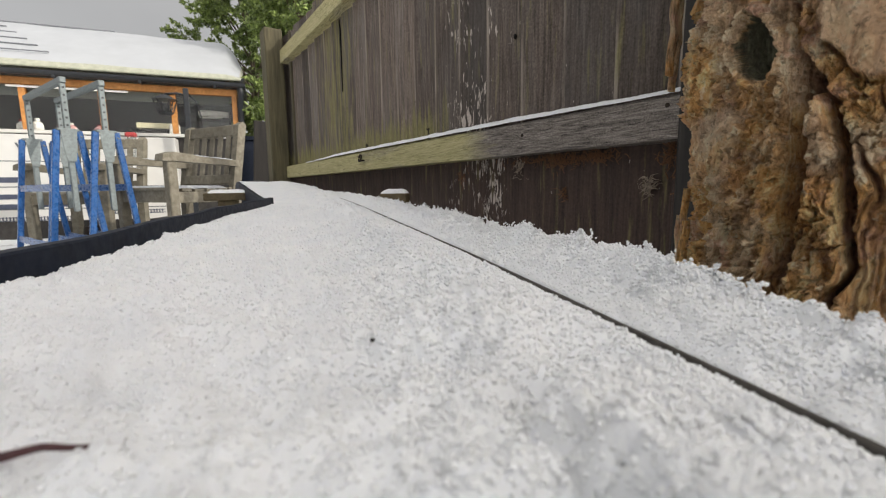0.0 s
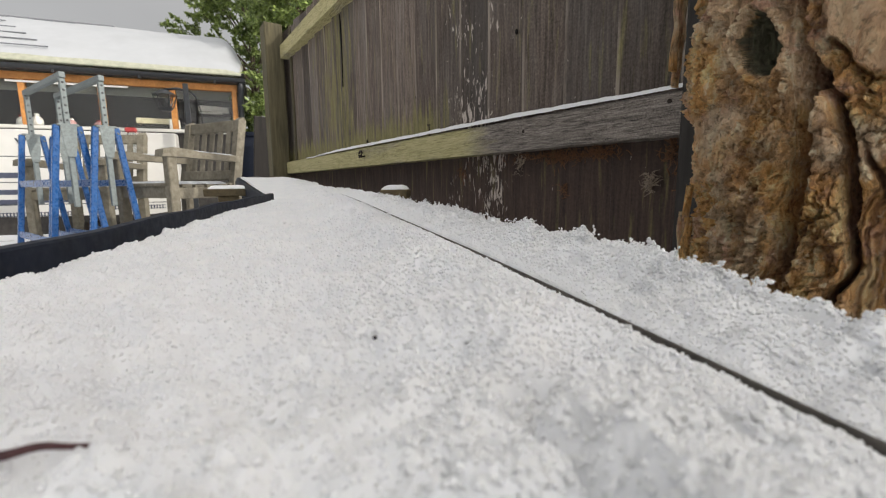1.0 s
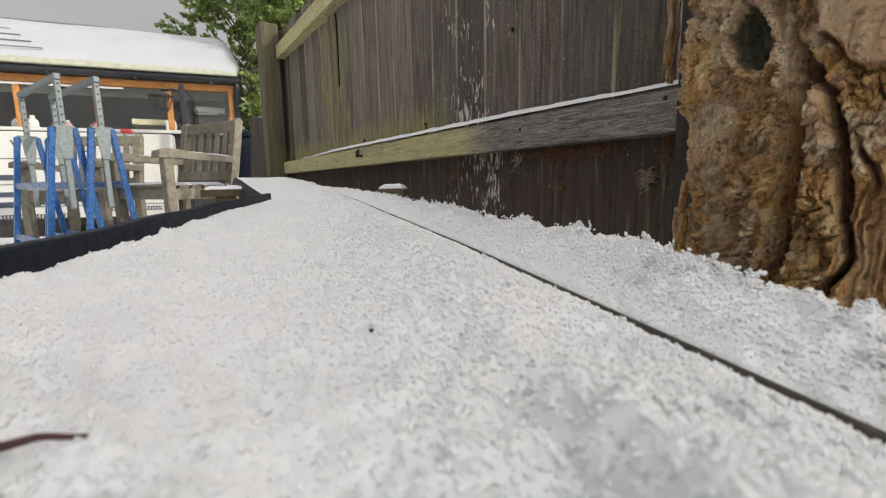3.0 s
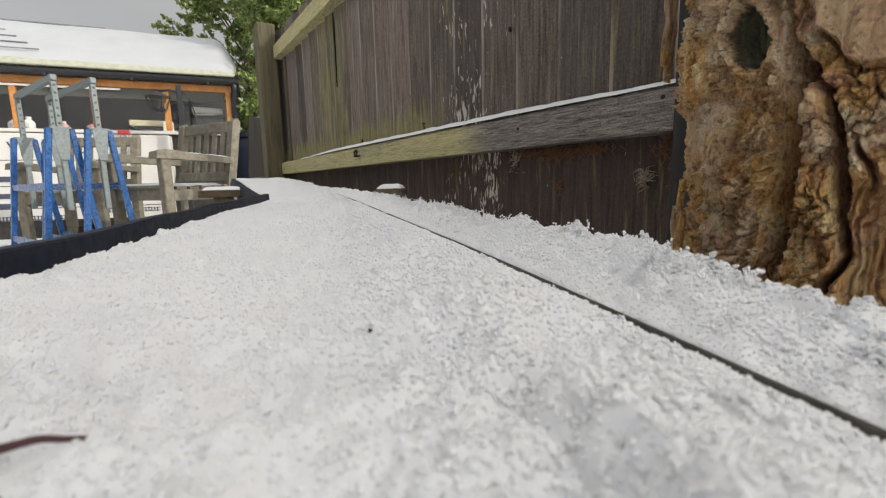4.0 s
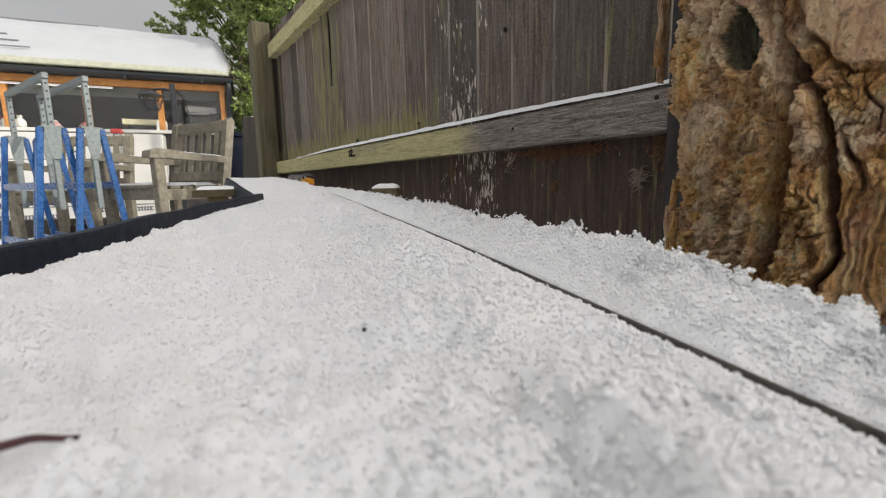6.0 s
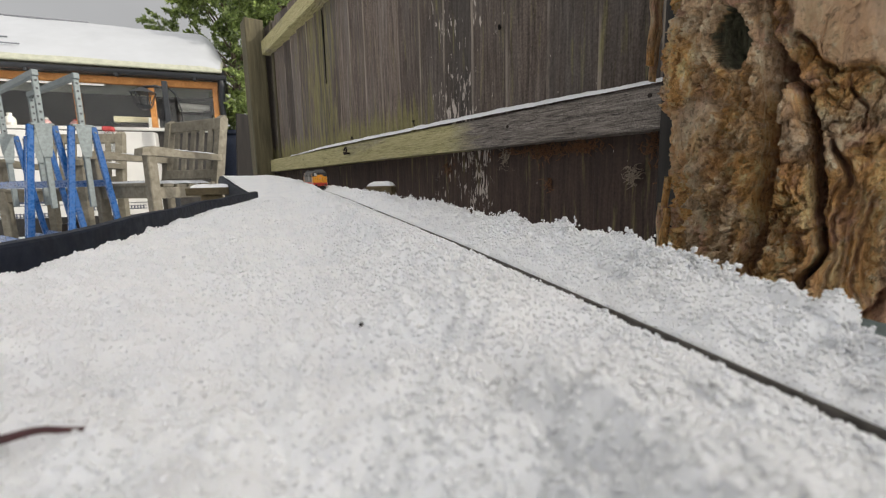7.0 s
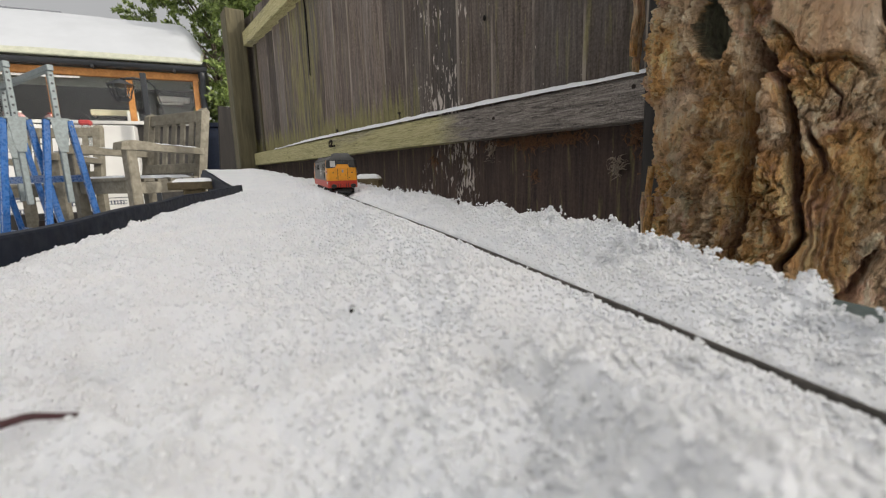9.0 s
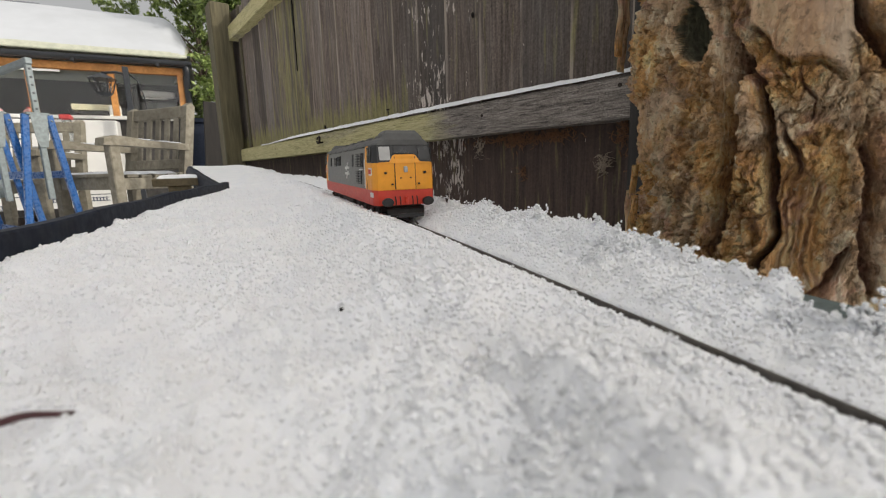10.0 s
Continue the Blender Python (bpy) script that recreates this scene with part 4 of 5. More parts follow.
loco = thing("toy_locomotive", Matrix(), "model diesel locomotive in grey with yellow cab ends and red solebar", "model train")
F0 = -0.0078
R0 = L_END
CAB = 0.0215
body = band("body", [0.0195, 0.024, 0.029, 0.034, 0.039, 0.0441], F0 - CAB, R0 + CAB, LM["grey"], 0, loco, label="grey body side")
band("solebar", [0.0112, 0.0130, 0.016, 0.0197], F0, R0, LM["red"], 0.0003, loco, label="red lower body band")
band("cab", [0.0195, 0.024, 0.029, 0.0345], F0, F0 - CAB + 0.0001, LM["yellow"], 0.0001, loco, label="yellow cab end")
band("cab", [0.0195, 0.024, 0.029, 0.0345], R0 + CAB - 0.0001, R0, LM["yellow"], 0.0001, loco, label="yellow cab end")
band("window_band", [0.0345, 0.039, 0.0425, 0.0443], F0, F0 - 0.0155, LM["black"], 0.0, loco, label="black windscreen surround")
band("window_band", [0.0345, 0.039, 0.0425, 0.0443], R0 + 0.0155, R0, LM["black"], 0.0, loco, label="black windscreen surround")
band("cab_pillar", [0.0345, 0.039, 0.0425, 0.0443], F0 - 0.0152, F0 - CAB + 0.0001, LM["yellow"], 0.0001, loco)
band("cab_pillar", [0.0345, 0.039, 0.0425, 0.0443], R0 + CAB - 0.0001, R0 + 0.0152, LM["yellow"], 0.0001, loco)
roof = band("roof", [0.0440, 0.0448, 0.0457, 0.0468, 0.0478, 0.0486, 0.0492, 0.0497, 0.04995], F0 + 0.0002, R0 - 0.0002, LM["roof"], 0.0004, loco, label="dark grey roof")
# raised box over the cab with a sloped front
for sg, xa in ((1, F0), (-1, R0)):
    bm = bmesh.new()
    sect = []
    for dx, w, z in ((0.0022, 0.0122, 0.0468), (0.0036, 0.0112, 0.0503), (0.0060, 0.0102, 0.0520), (0.017, 0.0102, 0.0520), (0.0250, 0.0092, 0.0497)):
        sect.append([bm.verts.new((xa - sg * dx, yy, zz)) for yy, zz in ((-w * 1.12, 0.0440), (-w, z - 0.0016), (-w * 0.82, z), (w * 0.82, z), (w, z - 0.0016), (w * 1.12, 0.0440))])
    for a, b in zip(sect, sect[1:]):
        for j in range(5):
            bm.faces.new((a[j], a[j + 1], b[j + 1], b[j]))
    bm.faces.new(sect[0])
    bm.faces.new(sect[-1][::-1])
    bmesh.ops.recalc_face_normals(bm, faces=bm.faces[:])
    part("roof_box", bm, LM["roof"], loco)
    x = xa + sg * 0.0004
    t = 0.0005 * sg
    # centre door panel rising between the windscreens
    plate("nose_panel", [(-0.0152, 0.0342), (-0.0152, 0.0346), (-0.0086, 0.0350), (-0.0066, 0.0382), (-0.0052, 0.0389), (0.0052, 0.0389), (0.0066, 0.0382), (0.0086, 0.0350), (0.0152, 0.0346), (0.0152, 0.0342)], LM["yellow"], loco, x=x + sg * 0.0003, thick=t, rake=True, label="yellow panel between the windscreens")
    door = plate("end_door", [(-0.0056, 0.0200), (0.0056, 0.0200), (0.0056, 0.0380), (-0.0056, 0.0380)], LM["yellow"], loco, x=x + sg * 0.0006, thick=t, rake=True)
    for ya in (-0.0058, 0.0058):
        plate("door_joint", [(ya - 0.0002, 0.0200), (ya + 0.0002, 0.0200), (ya + 0.0002, 0.0376), (ya - 0.0002, 0.0376)], LM["gun"], door, x=x + sg * 0.0005, thick=t, rake=True)
    for ya, yb in ((-0.0140, -0.0080), (0.0080, 0.0140)):
        # one front windscreen is painted pale for the light seen through it
        plate("windscreen", [(ya, 0.0358), (yb, 0.0358), (yb, 0.0431), (ya, 0.0431)], LM["clear"] if ya < 0 and sg > 0 else LM["glass"], loco, x=x + sg * 0.0003, thick=t, rake=True)
    plate("windscreen", [(-0.0058, 0.0396), (0.0058, 0.0396), (0.0058, 0.0433), (-0.0058, 0.0433)], LM["glass"], loco, x=x + sg * 0.0003, thick=t, rake=True)
    for yy, z, r in ((0.0112, 0.0290, 0.0007), (-0.0112, 0.0290, 0.0007), (0.0028, 0.0262, 0.0004), (-0.0028, 0.0262, 0.0004), (0.0076, 0.0228, 0.0005), (-0.0076, 0.0228, 0.0005)):
        part("lamp_iron", rod(bmesh.new(), [(x - sg * 0.0004, yy, z), (x + sg * 0.0012, yy, z)], r, 8), LM["gun"], loco)
    part("headlight", boxm(0.0012, 0.0021, 0.0033, (x + sg * 0.0009, 0.0, 0.0308), 0.0003), LM["clear"], loco, "small pale headlight")
    # buffers with oval heads, and the coupling
    for yy in (-0.01145, 0.01145):
        buf = part("buffer", rod(bmesh.new(), [(xa - sg * 0.001, yy, 0.0133), (xa + sg * 0.0038, yy, 0.0133)], 0.0017, 10), LM["black"], loco, "black oval buffer")
        bm = bmesh.new()
        bmesh.ops.create_cone(bm, cap_ends=True, segments=20, radius1=1, radius2=0.9, depth=0.0014, matrix=pose(xa + sg * 0.0049, yy, 0.0133, 0, 90 * sg, 0) @ Matrix.Diagonal((0.0025, 0.0034, 1, 1)))
        part("buffer_head", bm, LM["black"], buf)
    part("coupling_hook", boxm(0.0018, 0.0020, 0.0042, (xa + sg * 0.0012, 0, 0.0138), 0.0004), LM["red"], loco)
    for yy in (-0.0062, 0.0062, -0.0035, 0.0036):
        part("brake_pipe", rod(bmesh.new(), [(xa + sg * 0.0002, yy, 0.0160), (xa + sg * 0.0016, yy, 0.0140), (xa + sg * 0.0012, yy, 0.0108)], 0.00035, 6), LM["gun"], loco)
    cpl = part("tension_coupling", boxm(0.009, 0.0035, 0.0016, (xa + sg * 0.0035, 0, 0.0056), 0.0003), LM["black"], loco, "black coupling bar")
    part("coupling_bar", boxm(0.0012, 0.0150, 0.0022, (xa + sg * 0.0082, 0, 0.0062), 0.0004), LM["black"], cpl)
    part("coupling_tail", rod(bmesh.new(), [(xa + sg * 0.0078, 0.0018, 0.0060), (xa + sg * 0.0088, 0.0022, 0.0026), (xa + sg * 0.0105, 0.0030, 0.0016)], 0.0006, 6), LM["black"], cpl)
    part("snow_plough", boxm(0.0016, 0.0200, 0.0045, (xa - sg * 0.004, 0, 0.0068), 0.0004), LM["gun"], loco)
    # cab side windows, doors and small marks
    for sd in (-1, 1):
        plate("cab_window", rect(xa - sg * 0.0062, xa - sg * 0.0098, 0.0352, 0.0430), LM["glass"], loco, side=sd)
        plate("cab_window", rect(xa - sg * 0.0110, xa - sg * 0.0146, 0.0352, 0.0430), LM["glass"], loco, side=sd)
        plate("cab_door", rect(xa - sg * 0.0168, xa - sg * 0.0174, 0.0200, 0.0430), LM["gun"], loco, side=sd, thick=0.0003)
        plate("handrail", rect(xa - sg * 0.0208, xa - sg * 0.0212, 0.0205, 0.0370), LM["white"], loco, side=sd, thick=0.0007)
        plate("cabside_label", rect(xa - sg * 0.0045, xa - sg * 0.0105, 0.0278, 0.0318), LM["white"], loco, side=sd, thick=0.0005, label="small red and white label")
        plate("label_bar", rect(xa - sg * 0.0050, xa - sg * 0.0100, 0.0286, 0.0311), LM["red"], loco, side=sd, thick=0.0007)
        plate("corner_mark", rect(xa - sg * 0.0034, xa - sg * 0.0072, 0.0158, 0.0185), LM["white"], loco, side=sd, thick=0.0008)

for sd in (-1, 1):
    xs0 = F0 - CAB - 0.003
    for k, (a, b, z0, z1) in enumerate(((0.002, 0.0045, 0.0325, 0.0405), (0.0075, 0.0145, 0.0325, 0.0405), (0.0165, 0.0255, 0.0325, 0.0405), (0.0345, 0.0380, 0.0325, 0.0405), (0.0075, 0.0145, 0.0222, 0.0300), (0.0165, 0.0255, 0.0222, 0.0300),
                                        (0.0880, 0.0910, 0.0335, 0.0405), (0.0950, 0.0980, 0.0335, 0.0405), (0.1020, 0.1050, 0.0335, 0.0405), (0.1100, 0.1160, 0.0330, 0.0400), (0.1180, 0.1240, 0.0330, 0.0400), (0.1400, 0.1450, 0.0330, 0.0400))):
        g = plate("side_grille", rect(xs0 - a, xs0 - b, z0, z1), LM["black"], loco, side=sd)
        if b - a > 0.004:
            for q in range(5):
                z = z0 + (z1 - z0) * (q + 0.5) / 5
                plate("louvre", rect(xs0 - a - 0.0003, xs0 - b + 0.0003, z - 0.0003, z + 0.0003), LM["grey"], g, side=sd, thick=0.0009)
    # the double-arrow badge as plain slanted bars
    xb = xs0 - 0.058
    for pts in (rect(xb + 0.0075, xb - 0.0075, 0.0272, 0.0288), rect(xb + 0.0075, xb - 0.0075, 0.0312, 0.0328), [(xb + 0.005, 0.0355), (xb + 0.0025, 0.0355), (xb - 0.0055, 0.0300), (xb - 0.0030, 0.0300)],
                [(xb + 0.0055, 0.0300), (xb + 0.0030, 0.0300), (xb - 0.0050, 0.0245), (xb - 0.0025, 0.0245)]):
        plate("badge_bar", pts, LM["white"], loco, side=sd, thick=0.0006)
    plate("number_bar", rect(xs0 - 0.003, xs0 - 0.014, 0.0307, 0.0314), LM["white"], loco, side=sd, thick=0.0004)
    plate("body_seam", rect(xs0, R0 + CAB, 0.0434, 0.0437), LM["gun"], loco, side=sd, thick=0.0002)
part("underframe", boxm(0.190, 0.0255, 0.0045, (-0.1135, 0, 0.0082), 0.0006), LM["gun"], loco)
part("fuel_tank", boxm(0.046, 0.030, 0.0075, (-0.1135, 0, 0.0068), 0.001), LM["gun"], loco)
for xc in (-0.0475, -0.1795):
    bg = part("bogie", boxm(0.0560, 0.0180, 0.0040, (xc, 0, 0.0068), 0.0006), LM["gun"], loco, "weathered black bogie")
    for sd in (-1, 1):
        part("side_frame", boxm(0.0600, 0.0020, 0.0034, (xc, sd * 0.0128, 0.0074), 0.0005), LM["gun"], bg)
        for k in (-1, 0, 1):
            part("axle_box", boxm(0.0042, 0.0026, 0.0046, (xc + k * 0.0205, sd * 0.0138, 0.0068), 0.0006), LM["gun"], bg)
            part("wheel", rod(bmesh.new(), [(xc + k * 0.0205, sd * 0.0072, 0.0070), (xc + k * 0.0205, sd * 0.0094, 0.0070)], 0.0069, 24), LM["steel"], bg)
            part("spring", rod(bmesh.new(), [(xc + k * 0.0205 + 0.007, sd * 0.0132, 0.0042), (xc + k * 0.0205 + 0.007, sd * 0.0132, 0.0095)], 0.0014, 8), LM["gun"], bg)
for xx, w in ((-0.045, 0.016), (-0.075, 0.012), (-0.105, 0.02), (-0.14, 0.014), (-0.172, 0.016)):
    part("roof_vent", boxm(w, 0.011, 0.0014, (xx, 0, 0.0503), 0.0004), LM["roof"], loco)
for xx in (-0.035, -0.06, -0.09, -0.12, -0.15, -0.18):
    part("roof_rib", band("roof_rib", [0.0435, 0.0455, 0.0478, 0.0492, 0.04995], xx, xx - 0.0012, LM["roof"], 0.0008, loco).data and boxm(0.0006, 0.004, 0.0006, (xx, 0, 0.0504)), LM["roof"], loco)


# ---------- ground ----------
def ground_material():
    m = Mat("snowy_paving", 0.75)
    n = m.noise(1.4, 5, (1, 1, 1), 0.6)
    k = m.ramp(n, (0.40, 0.0), (0.46, 1.0))
    stone = m.ramp(m.noise(30, 6), (0.3, (0.10, 0.095, 0.09)), (0.7, (0.22, 0.21, 0.20)))
    m.color(m.mix(k, stone, (0.84, 0.85, 0.87))).bump(m.noise(60, 5), 0.5, 0.01)
    return m.m


_bm = bmesh.new()
bmesh.ops.create_grid(_bm, x_segments=80, y_segments=80, size=1.0)
for _q in _bm.verts:
    _q.co.x, _q.co.y = math.copysign(abs(_q.co.x) ** 3, _q.co.x) * 150, math.copysign(abs(_q.co.y) ** 3, _q.co.y) * 150
    _q.co.z = GROUND + 0.012 * noise.noise((_q.co.x * 1.3, _q.co.y * 1.3, 0))
ground = part("ground", _bm, ground_material(), None, "paved garden ground under patchy snow", smooth=True)
tagged(ground, category="ground", kind="structure")

SITE_SHED = ypose(-2.449, 5.5, GROUND, 21.5)

# ---------- garden shed ----------
ORANGE = wood("orange_cedar_frame", (0.46, 0.18, 0.04), (0.78, 0.38, 0.12), (40, 40, 40), 1.0, 0.5, 0.3, 0.001, 0.1)
DARK_TIMBER = plain("dark_timber_cladding", (0.03, 0.027, 0.025), 0.7, 0, 0.4, 20, 0.4, 0.003)
WHITE_PANEL = plain("white_cladding", (0.66, 0.655, 0.63), 0.45, 0, 0.05, 6, 0.1, 0.002)
BLACK_PLASTIC = plain("black_gutter_plastic", (0.022, 0.025, 0.030), 0.35, 0, 0.3, 30)
ROOF_FELT = plain("grey_shingle_felt", (0.20, 0.21, 0.23), 0.9, 0, 0.2, 60, 0.5, 0.004)
EAVE_TRIM = plain("pale_green_eave_trim", (0.42, 0.43, 0.34), 0.6, 0, 0.15, 20)
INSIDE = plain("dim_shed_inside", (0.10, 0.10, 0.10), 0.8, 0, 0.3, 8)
CREAM = plain("cream_card", (0.66, 0.61, 0.42), 0.7, 0, 0.1, 12)
PAPER = plain("white_paper", (0.78, 0.77, 0.74), 0.6, 0, 0.06, 25)
RED = plain("faded_red_plastic", (0.42, 0.05, 0.05), 0.45, 0, 0.2, 30)
PINK = plain("pale_pink_bottle", (0.60, 0.33, 0.32), 0.4, 0, 0.15, 30)
PRINT = plain("dark_blue_grey_print", (0.06, 0.07, 0.11), 0.6, 0, 0.2, 40)
LETTER = plain("grey_lettering", (0.07, 0.08, 0.09), 0.5, 0, 0.1, 40)


def glass_material():
    m = Mat("window_glass", 0.02)
    m.color((0.95, 0.97, 0.97))
    m.b.inputs["Transmission Weight"].default_value = 1.0
    m.b.inputs["IOR"].default_value = 1.45
    m.b.inputs["Specular IOR Level"].default_value = 0.4
    return m.m


GLASS = glass_material()
shed = thing("garden_shed", SITE_SHED, "low garden shed with orange window frames and a snow-covered roof", "shed")
W0 = -4.2
part("wall", boxm(-W0, 0.06, 1.06, (W0 / 2, 0.04, 0.53), 0.004), DARK_TIMBER, shed)
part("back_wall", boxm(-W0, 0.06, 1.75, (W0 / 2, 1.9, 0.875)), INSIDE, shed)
part("end_wall", boxm(0.06, 1.84, 1.7, (-0.03, 0.97, 0.85)), DARK_TIMBER, shed)
part("end_wall", boxm(0.06, 1.84, 1.7, (W0 + 0.03, 0.97, 0.85)), DARK_TIMBER, shed)
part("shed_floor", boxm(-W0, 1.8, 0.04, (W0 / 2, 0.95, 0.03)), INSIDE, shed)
part("head_beam", boxm(-W0, 0.075, 0.075, (W0 / 2, 0.0, 1.588), 0.004), ORANGE, shed)
part("sill_beam", boxm(-W0, 0.09, 0.035, (W0 / 2, -0.005, 1.075), 0.004), WHITE_PANEL, shed)
for x in (-0.035, -0.675, -1.355, -2.03, -2.75, -3.5):
    part("mullion", boxm(0.055, 0.07, 0.46, (x, 0.0, 1.322), 0.004), ORANGE, shed)
for a, b in ((-0.035, -0.675), (-0.675, -1.355), (-1.355, -2.03), (-2.03, -2.75), (-2.75, -3.5)):
    g = part("pane", boxm(abs(a - b) - 0.055, 0.005, 0.46, ((a + b) / 2, 0.012, 1.322)), GLASS, shed, "clear window pane")
    g.visible_shadow = False
part("blind_strip", boxm(1.05, 0.012, 0.022, (-1.62, -0.042, 1.528), 0.002), PAPER, shed)
part("fascia", boxm(-W0 + 0.1, 0.022, 0.06, (W0 / 2 + 0.05, -0.075, 1.655), 0.002), DARK_TIMBER, shed)
# gutter: a half-round channel on brackets
bm = bmesh.new()
prof = [(-0.055 * math.cos(a), -0.05 * math.sin(a)) for a in np.linspace(0, math.pi, 9)] + [(0.048 * math.cos(a), -0.043 * math.sin(a)) for a in np.linspace(0, math.pi, 9)]
prism(bm, prof, -W0 + 0.12, pose(W0 / 2 + 0.04, -0.145, 1.672, 0, 0, 90))
part("gutter", bm, BLACK_PLASTIC, shed, "black plastic gutter")
for x in (-0.22, -0.95, -1.7, -2.4):
    part("gutter_bracket", boxm(0.03, 0.09, 0.05, (x, -0.14, 1.628), 0.006), BLACK_PLASTIC, shed)
part("downpipe", rod(bmesh.new(), [(0.045, -0.14, 1.64), (0.045, -0.11, 1.56), (0.03, -0.05, 1.48), (0.028, -0.05, 0.02)], 0.034, 12), BLACK_PLASTIC, shed, "black downpipe", smooth=True)


def roof_slab(x0, x1, off, th, mat, name, parent, wobble=0.0, nx=60, eave=-0.15):
    """The roof from the eave up to the ridge and down behind, rounded over its right-hand verge."""
    xs = np.linspace(x0, x1, nx)
    prof = [(eave, 1.70), (eave + 0.03, 1.74), (0.2, 1.95), (0.55, 2.17), (0.90, 2.35), (1.05, 2.38), (1.2, 2.35), (2.0, 1.74)]
    out = []
    for up in (1, 0):
        for y, z in (prof if up else prof[::-1]):
            fall = 0.34 * np.clip((xs - (x1 - 0.30)) / 0.30, 0, 1) ** 2.6 * (z - 1.70) / 0.68
            zz = z + off + (th if up else 0) - fall
            if up and wobble:
                zz = zz + wobble * fbm(xs * 3, np.full(nx, y * 3), seed=5)
            out.append(np.stack([xs, np.full(nx, y - (0.01 if not up and y < 0 else 0)), zz], -1))
    out.append(out[0])
    v = np.stack(out, 1)
    ob = mesh_np(name, v.reshape(-1, 3), grid_faces(nx, len(out)), mat, parent, smooth=True)
    return ob


roof_slab(W0 - 0.1, 0.06, 0.0, 0.025, EAVE_TRIM, "roof", shed)
part("ridge_cap", boxm(1.75, 0.10, 0.022, (-2.28, 1.04, 2.445), 0.006), ROOF_FELT, shed)
for k in range(6):
    z = 1.84 + k * 0.098
    part("shingle_course", boxm(1.55 - 0.16 * k, 0.014, 0.012, (-2.55 - 0.06 * k, 0.02 + k * 0.155, z + 0.062), 0.003), ROOF_FELT, shed)
roof_snow = thing("roof_snow", SITE_SHED, "smooth layer of snow on the shed roof", "snow", kind="stuff")
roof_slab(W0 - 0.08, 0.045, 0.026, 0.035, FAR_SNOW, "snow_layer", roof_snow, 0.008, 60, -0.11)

# what stands inside the windows
shelf = thing("window_shelf", SITE_SHED, "wooden worktop behind the shed windows", "shelf")
part("board", boxm(3.9, 0.5, 0.03, (-2.05, 0.36, 1.05), 0.003), CREAM, shelf)
part("batten", boxm(3.9, 0.03, 0.09, (-2.05, 0.13, 0.99)), DARK_TIMBER, shelf)


def small_box(name, x, y, z, sx, sy, sz, mat, label, rz=0.0, lid=None):
    ob = thing(name, SITE_SHED @ pose(x, y, z, 0, 0, rz), label, "box")
    part("body", boxm(sx, sy, sz, (0, 0, sz / 2), min(sx, sz) * 0.05), mat, ob)
    if lid:
        part("lid", boxm(sx * 1.04, sy * 1.04, sz * 0.18, (0, 0, sz * 0.95), 0.004), lid, ob)
    return ob


small_box("card_box", -0.90, 0.26, 1.17, 0.40, 0.20, 0.062, CREAM, "long flat cream cardboard box on a carton", 4)
small_box("carton", -0.88, 0.28, 1.065, 0.34, 0.2, 0.105, DARK_TIMBER, "dark carton under a cream box")
small_box("carton", -0.715, 0.20, 1.065, 0.11, 0.12, 0.155, PAPER, "small white carton on the shed worktop", 8)
small_box("carton", -1.12, 0.2, 1.065, 0.10, 0.1, 0.05, PAPER, "small white carton on the shed worktop", 8)
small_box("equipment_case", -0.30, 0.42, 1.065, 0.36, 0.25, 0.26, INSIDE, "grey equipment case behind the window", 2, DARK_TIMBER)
roll = thing("plastic_roll", SITE_SHED @ pose(-0.29, 0.30, 1.375, 0, 0, -6), "white roll of plastic sheet on a case", "roll")
part("sheet", rod(bmesh.new(), [(-0.17, 0, 0.02), (-0.15, 0, 0.018), (0, 0.01, 0.012), (0.14, 0, 0.0), (0.16, 0, 0.0)], 0.036, 12), PAPER, roll, smooth=True)
part("under_sheet", boxm(0.24, 0.16, 0.012, (-0.03, 0.0, -0.045), 0.004), PAPER, roll)


def bottle(x, y, z, h, r, mat, label, cap):
    ob = thing("bottle", SITE_SHED @ pose(x, y, z), label, "bottle")
    bm = bmesh.new()
    prof = [(r, 0.0), (r, h * 0.6), (r * 0.85, h * 0.72), (r * 0.4, h * 0.84), (r * 0.4, h * 0.9)]
    rings = [[bm.verts.new((rr * math.cos(a), rr * math.sin(a), zz)) for a in np.linspace(0, 2 * math.pi, 15)[:-1]] for rr, zz in prof]
    for p, q in zip(rings, rings[1:]):
        for k in range(14):
            bm.faces.new((p[k], p[(k + 1) % 14], q[(k + 1) % 14], q[k]))
    bm.faces.new(rings[0][::-1])
    bm.faces.new(rings[-1])
    part("body", bm, mat, ob, smooth=True)
    part("cap", rod(bmesh.new(), [(0, 0, h * 0.88), (0, 0, h)], r * 0.48, 12), cap, ob)


for x, h, r, mat, lab, cap in ((-1.78, 0.19, 0.05, PINK, "pale pink plastic bottle on the shed worktop", RED), (-1.70, 0.13, 0.045, PINK, "pale pink plastic bottle on the shed worktop", PAPER), (-2.0, 0.17, 0.05, PAPER, "white plastic bottle on the shed worktop", PAPER),
                               (-2.13, 0.15, 0.05, PAPER, "white plastic bottle on the shed worktop", RED), (-1.45, 0.12, 0.05, PINK, "pale pink plastic bottle on the shed worktop", RED), (-2.45, 0.16, 0.06, PAPER, "white plastic bottle on the shed worktop", PAPER)):
    bottle(x, 0.16, 1.065, h, r, mat, lab, cap)

